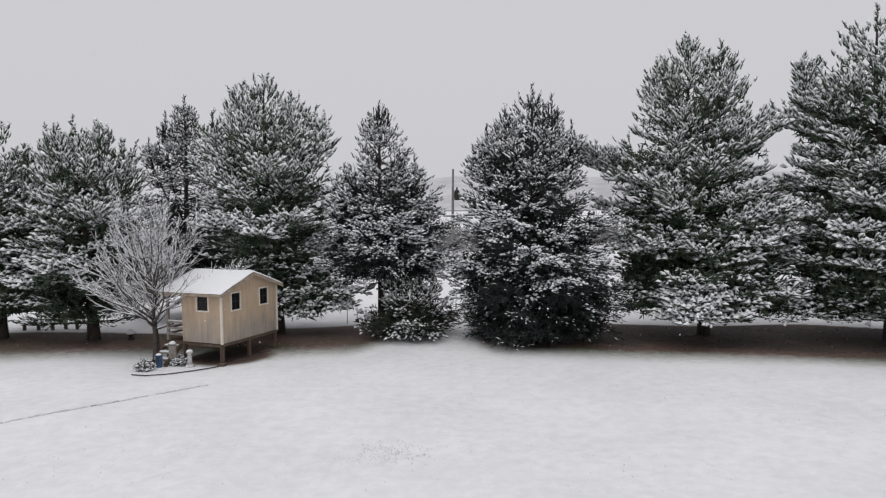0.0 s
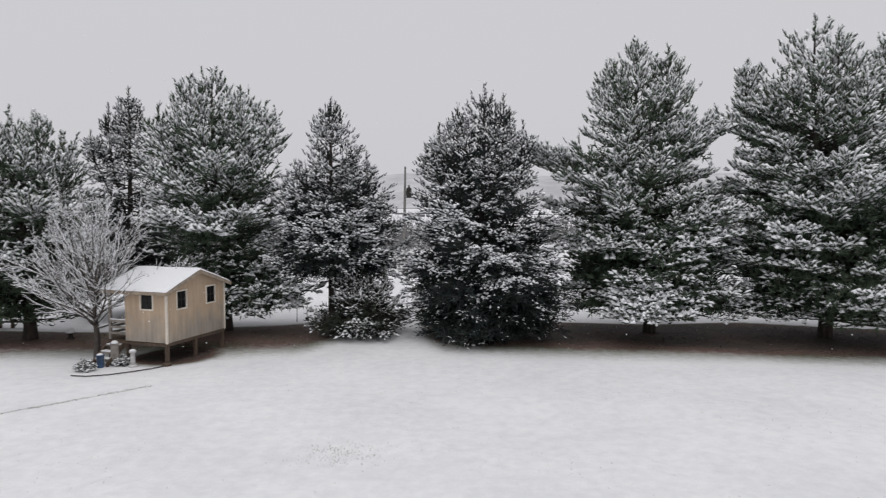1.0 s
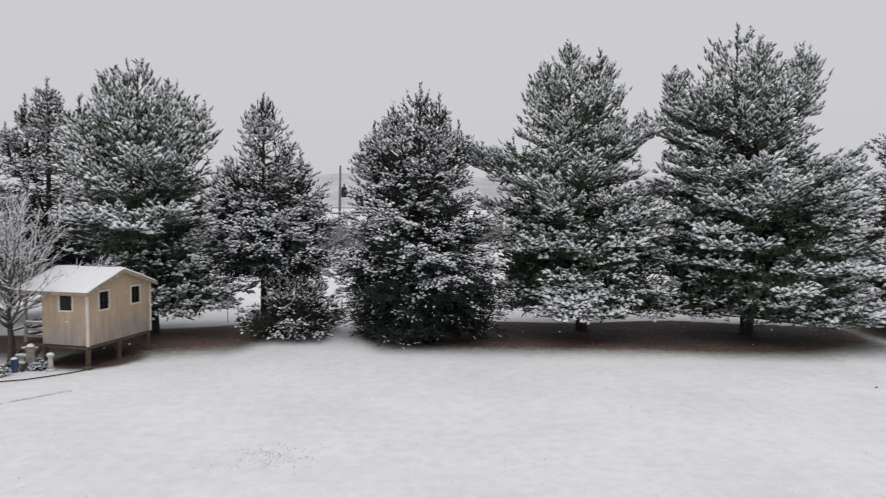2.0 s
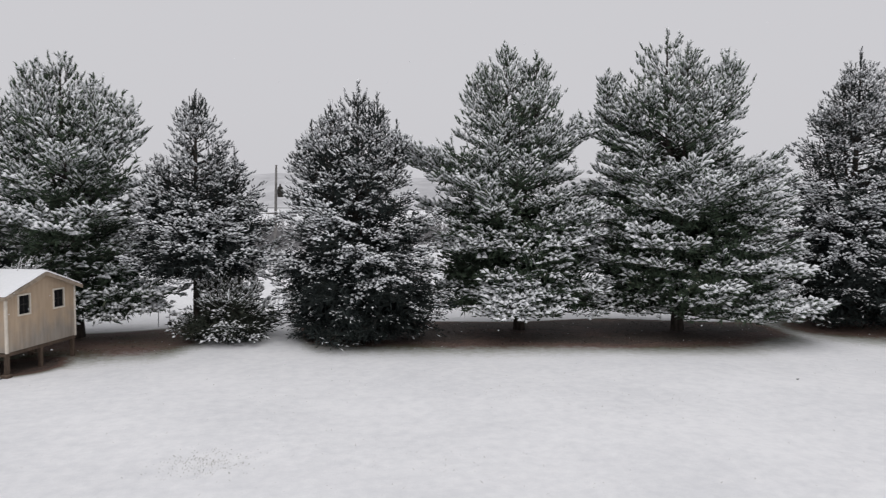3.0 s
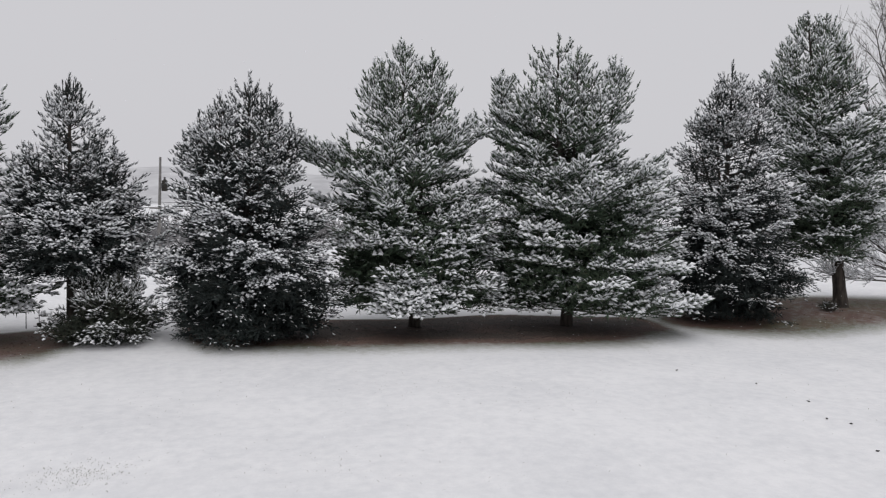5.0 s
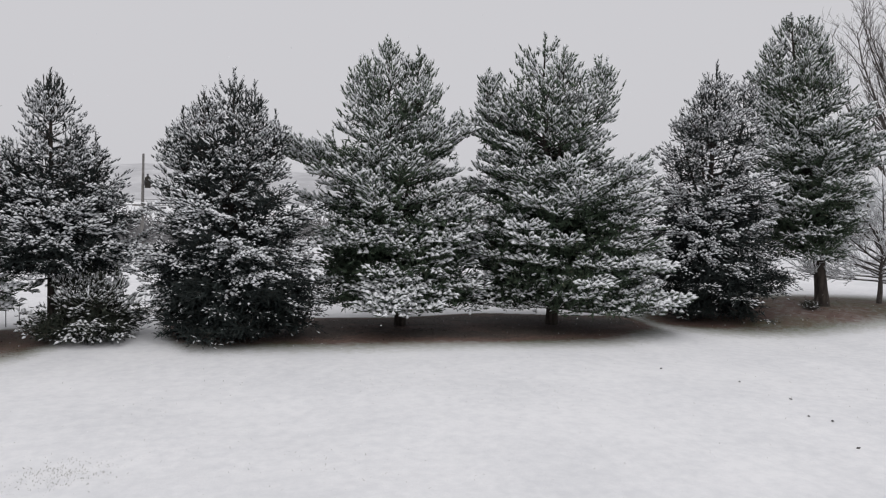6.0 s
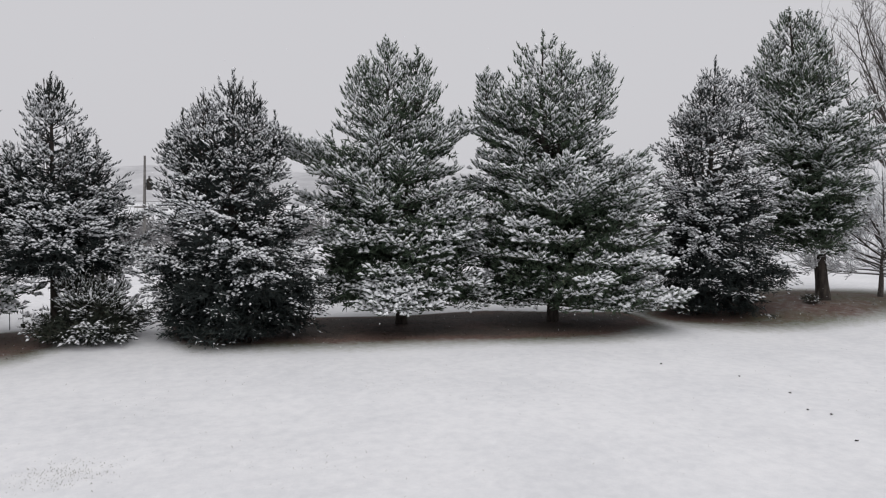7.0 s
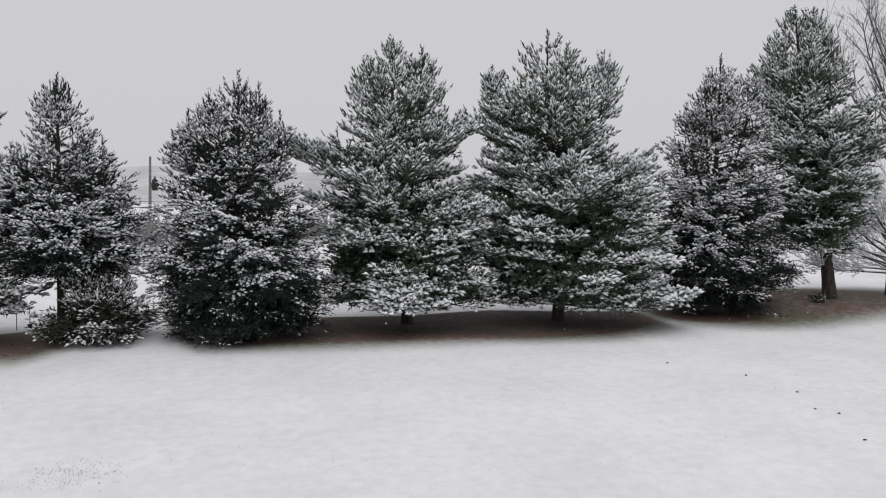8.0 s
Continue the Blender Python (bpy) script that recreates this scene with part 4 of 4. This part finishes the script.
def hedgerow():
    rng = np.random.default_rng(5)
    n = 42000
    x = rng.uniform(-75, 150, n)
    y = 73 + rng.normal(size=n) * 2.5 + 0.05 * x
    h = (3.3 + 0.5 * np.sin(x * 0.35) + 0.7 * np.sin(x * 0.83 + 1)) * rng.uniform(0.35, 1.15, n)
    base = np.stack([x, y, ground_z(x, y) - 0.05 + rng.uniform(0, 0.6, n) * h], 1)
    way = unit(np.stack([rng.normal(size=n) * 1.1, rng.normal(size=n) * 0.6, np.ones(n)], 1))
    tip = base + way * (h * 0.42)[:, None]
    wid = np.stack([np.full(n, 0.055), np.zeros(n), np.zeros(n)], 1)
    v = np.stack([base - wid, base + wid, tip], 1).reshape(-1, 3)
    return tagged(raw("hedgerow", v, np.arange(3 * n).reshape(-1, 3), BRUSH), "grey leafless hedgerow dusted with snow across the field", "hedgerow", kind="stuff")


hedgerow()
# pale greys: the haze of falling snow is put into the hill's colour
HILL = speckled("hazed_snowy_woods", (0.44, 0.44, 0.455), (0.6, 0.6, 0.615), 0.06, 1.0, 0.0, scale2=0.012, spec=0.0)


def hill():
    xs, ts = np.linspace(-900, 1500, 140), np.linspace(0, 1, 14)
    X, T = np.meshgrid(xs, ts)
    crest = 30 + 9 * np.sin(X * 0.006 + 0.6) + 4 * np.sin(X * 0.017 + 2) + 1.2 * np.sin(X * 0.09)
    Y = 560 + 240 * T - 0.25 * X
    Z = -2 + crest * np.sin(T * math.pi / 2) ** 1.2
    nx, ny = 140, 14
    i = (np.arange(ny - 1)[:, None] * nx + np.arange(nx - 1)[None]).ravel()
    return tagged(raw("backdrop", np.stack([X, Y, Z], 2).reshape(-1, 3), np.stack([i, i + 1, i + nx + 1, i + nx], 1), HILL, smooth=True), "distant wooded hill, the haze of falling snow painted into its colour", "hill", kind="structure")


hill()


# ------------------------------------------------------------------ beyond the yard: road, fence, stakes
ROAD = speckled("snow_packed_road", (0.5, 0.5, 0.515), (0.72, 0.72, 0.735), 1.2, 0.8, 0.2, 0.02, 0.2)


def road():
    xs = np.linspace(-120, 160, 90)
    rows = []
    for off in (52.0, 53.6, 55.4, 57.0):
        y = off + 0.02 * xs
        rows.append(np.stack([xs, y, ground_z(xs, y) + 0.03 + (0.05 if off in (53.6, 55.4) else -0.04)], 1))
    n = len(xs)
    f = np.concatenate([np.stack([np.arange(n - 1) + k * n, np.arange(1, n) + k * n, np.arange(1, n) + (k + 1) * n, np.arange(n - 1) + (k + 1) * n], 1) for k in range(3)])
    return tagged(raw("road", np.concatenate(rows), f, ROAD, smooth=True), "country road under packed grey snow", "road", kind="structure")


road()


def field_fence():
    posts = [(-30 + 4.4 * k, 48.2 + 0.02 * (-30 + 4.4 * k)) for k in range(20)]
    fence = tagged(empty("field_fence", (posts[0][0], posts[0][1], 0)), "post and rail fence along the snowy road", "fence")
    ox, oy = posts[0]
    for x, y in posts:
        boxed("post", (x - ox - 0.06, x - ox + 0.06, y - oy - 0.06, y - oy + 0.06, gz(x, y) - 0.3, gz(x, y) + 1.15), POLEWOOD, fence)
    for (xa, ya), (xb, yb) in zip(posts[:-1], posts[1:]):
        for h in (0.45, 0.95):
            v, f = tubes([[xa - ox, ya - oy - 0.09, gz(xa, ya) + h, xb - ox, yb - oy - 0.09, gz(xb, yb) + h, 0.028, 0.028]], 5)
            raw("rail", v, f, POLEWOOD, fence)
    return fence


field_fence()


def low_rail(x0, y0, x1, y1, n, label):
    """A low landscape rail on short posts, with snow on top."""
    r = tagged(empty("low_fence", (x0, y0, gz(x0, y0))), label, "fence")
    ang = math.atan2(y1 - y0, x1 - x0)
    r.rotation_euler = (0, 0, ang)
    length = math.hypot(x1 - x0, y1 - y0)
    for k in range(n):
        x = 0.05 + (length - 0.1) * k / (n - 1)
        boxed("post", (x - 0.05, x + 0.05, -0.05, 0.05, -0.2, 0.2), POSTWOOD, r)
    cap = boxed("cap_rail", (0, length, -0.08, 0.08, 0.2, 0.245), POSTWOOD, r)
    boxed("snow", (0.02, length - 0.02, -0.07, 0.07, 0.247, 0.267), ROOF_SNOW, cap, "snow on the rail", 0.01)
    return r


low_rail(-16.4, 27.1, -15.2, 27.1, 3, "low wooden rail with snow behind the pines")
low_rail(-14.9, 27.3, -13.9, 27.3, 3, "low wooden rail with snow behind the pines")


def stake(x, y, h, label, box_h=0.0):
    st = tagged(empty("garden_stake", (x, y, gz(x, y))), label, "stake")
    v, f = tubes([[0, 0, -0.2, 0.01, 0, h, 0.016, 0.014]], 6)
    raw("rod", v, f, STEEL, st)
    if box_h:
        boxed("plate", (-0.07, 0.07, -0.03, 0.03, box_h, box_h + 0.16), DARK, st)
    return st


stake(-3.9, 28.1, 0.75, "thin metal stake in the snow")
stake(-3.5, 28.1, 0.85, "thin metal stake with a small dark box at its foot", 0.02)

# ------------------------------------------------------------------ garden things beside the playhouse
BLUE = speckled("blue_plastic", (0.035, 0.07, 0.14), (0.05, 0.1, 0.19), 6, 0.45, 0.05, 0.002)
STONE = speckled("pale_cast_stone", (0.42, 0.41, 0.4), (0.62, 0.61, 0.6), 12, 0.85, 0.3, 0.004)


def turned(name, rings, mat, parent, label="", seg=16, at=(0, 0)):
    """A body of revolution through (radius, height) rings."""
    bm = bmesh.new()
    prev = None
    for r, z in rings:
        ring = [bm.verts.new((at[0] + r * math.cos(i * 2 * math.pi / seg), at[1] + r * math.sin(i * 2 * math.pi / seg), z)) for i in range(seg)]
        if prev:
            for i in range(seg):
                bm.faces.new((prev[i], prev[(i + 1) % seg], ring[(i + 1) % seg], ring[i]))
        else:
            bm.faces.new(ring[::-1])
        prev = ring
    bm.faces.new(prev)
    return part(name, bm, mat, parent, label, smooth=True)


def bucket(x, y):
    b = tagged(empty("bucket", (x, y, gz(x, y))), "blue plastic bucket with snow in it beside the maple", "bucket")
    turned("body", [(0.085, 0.0), (0.09, 0.02), (0.105, 0.34), (0.12, 0.345), (0.12, 0.375), (0.1, 0.375), (0.095, 0.33)], BLUE, b)
    turned("snow", [(0.094, 0.335), (0.1, 0.36), (0.07, 0.4), (0.03, 0.42)], ROOF_SNOW, b, "heap of snow")
    segs = [[0.115 * math.cos(a), 0, 0.36 - 0.12 * math.sin(a), 0.115 * math.cos(a + 0.35), 0, 0.36 - 0.12 * math.sin(a + 0.35), 0.006, 0.006] for a in np.arange(0, 3.1, 0.35)]
    v, f = tubes(np.array(segs) + np.array([0, -0.118, 0, 0, -0.118, 0, 0, 0]), 5)
    raw("handle", v, f, STEEL, b)
    return b


bucket(-8.48, 20.6)


def pedestal(x, y):
    p = tagged(empty("pedestal", (x, y, gz(x, y))), "white cast-stone garden pedestal capped with snow", "pedestal")
    turned("foot", [(0.13, 0.0), (0.13, 0.05), (0.09, 0.08)], STONE, p)
    turned("shaft", [(0.08, 0.08), (0.065, 0.2), (0.06, 0.36), (0.075, 0.42)], STONE, p)
    turned("cap", [(0.1, 0.42), (0.1, 0.45), (0.08, 0.46)], STONE, p)
    turned("snow", [(0.09, 0.462), (0.095, 0.48), (0.06, 0.51), (0.02, 0.52)], ROOF_SNOW, p)
    return p


pedestal(-7.6, 20.7)


def garden_post(x, y):
    p = tagged(empty("garden_post", (x, y, gz(x, y)), 15), "short weathered timber post topped with snow", "post")
    boxed("post", (-0.11, 0.11, -0.06, 0.06, -0.1, 0.62), GREYWOOD, p, bevel=0.02)
    boxed("ledge", (-0.12, 0.12, -0.08, 0.08, 0.62, 0.655), GREYWOOD, p)
    turned("snow", [(0.1, 0.657), (0.1, 0.68), (0.07, 0.72), (0.02, 0.74)], ROOF_SNOW, p, seg=12)
    return p


garden_post(-8.18, 20.9)


def lantern(x, y):
    p = tagged(empty("garden_lantern", (x, y, gz(x, y))), "small dark garden lantern under a cap of snow", "lantern")
    boxed("base", (-0.09, 0.09, -0.09, 0.09, -0.05, 0.05), DARK, p)
    boxed("body", (-0.06, 0.06, -0.06, 0.06, 0.05, 0.2), DARK, p)
    turned("roof", [(0.16, 0.2), (0.15, 0.22), (0.05, 0.3)], DARK, p, seg=8)
    turned("snow", [(0.165, 0.225), (0.16, 0.27), (0.08, 0.36), (0.02, 0.39)], ROOF_SNOW, p, seg=12)
    return p


lantern(-11.4, 25.3)


def clump(x, y, r, h, seed, label, snowy=0.75):
    """Dead garden stems bent under snow."""
    rng = np.random.default_rng(seed)
    p = tagged(empty("garden_plant", (x, y, gz(x, y))), label, "plant")
    n = 70
    a, e = rng.uniform(0, 6.28, n), rng.uniform(0.35, 1.4, n)
    base = np.stack([np.cos(a), np.sin(a), np.zeros(n)], 1) * (r * 0.3 * rng.random(n))[:, None]
    way = np.stack([np.cos(a) * np.cos(e), np.sin(a) * np.cos(e), np.sin(e) * h / r], 1)
    tip = base + way * (r * rng.uniform(0.6, 1.05, n))[:, None]
    v, f = tubes(np.concatenate([base, tip, np.full((n, 1), 0.01), np.full((n, 1), 0.005)], 1), 4)
    tagged(raw("stem", v, f, TWIG, p), kind="stuff")
    P = np.repeat(base * 0.45 + tip * 0.55, 4, 0) + rng.normal(size=(4 * n, 3)) * 0.05
    D = unit(rng.normal(size=P.shape) + np.repeat(way, 4, 0))
    v, f = needles(rng, P, D, np.full(len(P), 0.07), 4, 0.06, 0.012, 0.6)
    tagged(raw("leaf", v, f, SHRUB, p), kind="stuff")
    keep = rng.random(len(P)) < snowy
    v, f = snow_fingers(rng, P[keep], D[keep] * np.array([1, 1, 0.3]), np.full(keep.sum(), 0.12), 0.04, 0.035)
    tagged(raw("snow", v, f, TREE_SNOW, p), kind="stuff")
    return p


clump(-8.72, 20.15, 0.34, 0.32, 41, "low brown garden plant flecked with snow")
clump(-7.95, 20.95, 0.3, 0.34, 42, "snow-covered perennial by the steps")
clump(-8.3, 20.95, 0.24, 0.22, 43, "snow-covered perennial by the steps")
clump(26.9, 21.3, 0.5, 0.65, 44, "spiky green plant dusted with snow at the foot of the pine", 0.2)


def edging():
    pts = [(-8.78, 19.42), (-8.35, 19.34), (-7.85, 19.55), (-7.35, 19.95), (-6.95, 20.3), (-6.7, 20.55)]
    fine = []
    for (xa, ya), (xb, yb) in zip(pts[:-1], pts[1:]):
        for k in range(4):
            fine.append((xa + (xb - xa) * k / 4, ya + (yb - ya) * k / 4))
    fine.append(pts[-1])
    v, f = tubes([[xa, ya, gz(xa, ya) + 0.035, xb, yb, gz(xb, yb) + 0.025, 0.016, 0.016] for (xa, ya), (xb, yb) in zip(fine[:-1], fine[1:])], 6)
    return tagged(raw("garden_edging", v, f, DARK, smooth=True), "dark curved garden edging round the maple bed", "edging")


edging()

# ------------------------------------------------------------------ lawn details
GRASS = speckled("snow_dusted_grass", (0.13, 0.127, 0.1), (0.34, 0.33, 0.29), 3, 0.8, 0.0)
LEAF = speckled("dead_leaf", (0.012, 0.01, 0.009), (0.04, 0.03, 0.024), 20, 0.8, 0.2)


def grass_blades():
    """Blades that stand out of the thin snow: in loose patches, along a worn line, and at the edge of the beds."""
    rng = np.random.default_rng(8)
    pts = []
    for cx, cy, r, n in ((-1.05, 13.2, 0.42, 420), (3.4, 12.0, 0.9, 60), (-6.5, 12.8, 1.3, 90), (0.6, 17.6, 1.0, 40), (6.0, 16.8, 1.1, 60), (9.0, 14.6, 1.3, 60)):
        pts.append(np.stack([rng.normal(cx, r, n), rng.normal(cy, r * 0.8, n)], 1))
    t = rng.random(900)
    line = np.stack([-9.9 + 3.6 * t, 15.0 + 2.7 * t + 0.7 * t * t + 0.06 * np.sin(9 * t)], 1) + rng.normal(size=(900, 2)) * 0.035
    pts.append(line)
    pts.append(np.stack([rng.uniform(-12, 22, 450), rng.uniform(9, 20, 450)], 1))
    x = rng.uniform(1.5, 20, 1200)
    front = np.interp(x, [0.3, 1.5, 3, 5, 8, 12, 15.5, 18.5, 21], [25.0, 23.0, 22.4, 22.1, 21.4, 20.4, 20.0, 21.3, 23.4])
    pts.append(np.stack([x, front + np.abs(rng.normal(size=1200)) * 0.8 + 0.5], 1))
    x = rng.uniform(-18, -2.5, 350)
    pts.append(np.stack([x, np.interp(x, [-30, -14, -9, -5.5, -3], [22.4, 22.6, 23.0, 22.2, 22.6]) + np.abs(rng.normal(size=350)) * 0.8 + 0.9], 1))
    q = np.concatenate(pts)
    q = q[np.hypot(q[:, 0] + 7.2, q[:, 1] - 21.8) > 1.4]
    n = len(q)
    base = np.stack([q[:, 0], q[:, 1], ground_z(q[:, 0], q[:, 1]) - 0.01], 1)
    h = rng.uniform(0.02, 0.05, n)
    tip = base + np.stack([rng.normal(size=n) * 0.03, rng.normal(size=n) * 0.03, h], 1)
    a = rng.uniform(0, 6.28, n)
    wid = np.stack([np.cos(a), np.sin(a), np.zeros(n)], 1) * 0.007
    v = np.stack([base - wid, base + wid, tip], 1).reshape(-1, 3)
    return tagged(raw("grass", v, np.arange(3 * n).reshape(-1, 3), GRASS), "short winter grass poking through the snow", "grass", kind="stuff")


grass_blades()


def fallen_leaf():
    bm = bmesh.new()
    vs = [bm.verts.new(p) for p in ((-0.06, 0, 0.012), (-0.02, 0.035, 0.03), (0.03, 0.03, 0.022), (0.075, 0, 0.035), (0.03, -0.035, 0.02), (-0.02, -0.03, 0.028), (0.0, 0, 0.008))]
    for i in range(6):
        bm.faces.new((vs[i], vs[6], vs[(i + 1) % 6]))
    bmesh.ops.scale(bm, vec=(0.6, 0.6, 0.8), verts=bm.verts[:])
    r = bmesh.ops.extrude_face_region(bm, geom=bm.faces[:])
    for g in r["geom"]:
        if isinstance(g, bmesh.types.BMVert):
            g.co.z -= 0.012
    return tagged(part("fallen_leaf", bm, LEAF), "dark curled leaf lying on the snow", "leaf", "leaves on the lawn")


leaf = fallen_leaf()
SPOTS = ((14.01, 15.96), (15.08, 14.09), (14.93, 12.35), (14.16, 11.23), (14.36, 10.79), (13.31, 9.43))
for k, (x, y) in enumerate(SPOTS):
    m = pose(x, y, gz(x, y) + 0.004, 0, 0, 67 * k)
    if k == 0:
        leaf.matrix_world = m
    else:
        copy_thing(leaf, m)


def litter():
    """Needles, cones and curled leaves strewn over the sheltered ground."""
    rng = np.random.default_rng(9)
    q = np.concatenate([np.stack([rng.uniform(1.5, 20, 3500), rng.uniform(20.0, 27.0, 3500)], 1), np.stack([rng.uniform(-18, -2, 2200), rng.uniform(22.3, 26.8, 2200)], 1),
                        np.stack([rng.uniform(19, 30, 900), rng.uniform(19.4, 25, 900)], 1)])
    q = q[rng.random(len(q)) < np.clip(bed_shelter(q[:, 0], q[:, 1]) * 1.8 - 0.8, 0, 1)]
    n = len(q)
    c = np.stack([q[:, 0], q[:, 1], ground_z(q[:, 0], q[:, 1]) + 0.012], 1)
    a = rng.uniform(0, 6.28, n)
    r = rng.uniform(0.012, 0.038, n)[:, None]
    d1 = np.stack([np.cos(a), np.sin(a), rng.normal(size=n) * 0.3], 1) * r
    d2 = np.stack([-np.sin(a), np.cos(a), rng.normal(size=n) * 0.3], 1) * r * 0.5
    up = np.stack([np.zeros(n), np.zeros(n), rng.uniform(0.004, 0.02, n)], 1)
    v = np.stack([c - d1, c + d2 + up, c + d1, c - d2 + up], 1).reshape(-1, 3)
    o = (np.arange(n) * 4)[:, None]
    f = np.concatenate([o + np.array([[0, 1, 2]]), o + np.array([[0, 2, 3]])])
    m, nn, l, b = material("leaf_litter", 0.85)
    g = nn.new("ShaderNodeNewGeometry")
    l.new(ramp(nn, l, g.outputs["Random Per Island"], [(0.0, (0.03, 0.024, 0.02)), (0.55, (0.055, 0.042, 0.033)), (0.85, (0.085, 0.06, 0.048)), (0.95, (0.2, 0.17, 0.15)), (1.0, (0.8, 0.8, 0.82))]), b.inputs["Base Color"])
    return tagged(raw("leaf_litter", v, f, m), "brown leaf litter flecked with snow under the trees", "litter", kind="stuff")


litter()


def falling_snow():
    """Scattered flakes in the air over the lawn."""
    rng = np.random.default_rng(10)
    n = 420
    y = rng.uniform(9, 22, n)
    x = y * rng.uniform(-0.7, 1.5, n)
    c = np.stack([x, y, rng.uniform(0.4, 8.0, n)], 1)
    r = rng.uniform(0.006, 0.013, (n, 1, 1))
    shape = np.array([[1, 0, 0], [-0.9, 0.1, 0], [0, 0.9, 0.1], [0, -1, 0], [0.1, 0, 0.9], [0, 0.1, -1.0]])
    v = (c[:, None] + shape[None] * r * rng.uniform(0.7, 1.3, (n, 6, 1))).reshape(-1, 3)
    f = np.array([[0, 2, 4], [2, 1, 4], [1, 3, 4], [3, 0, 4], [2, 0, 5], [1, 2, 5], [3, 1, 5], [0, 3, 5]])
    f = ((np.arange(n) * 6)[:, None, None] + f[None]).reshape(-1, 3)
    return tagged(raw("snowflakes", v, f, TREE_SNOW), "small white flakes of falling snow in the air", "snow", kind="stuff")


falling_snow()
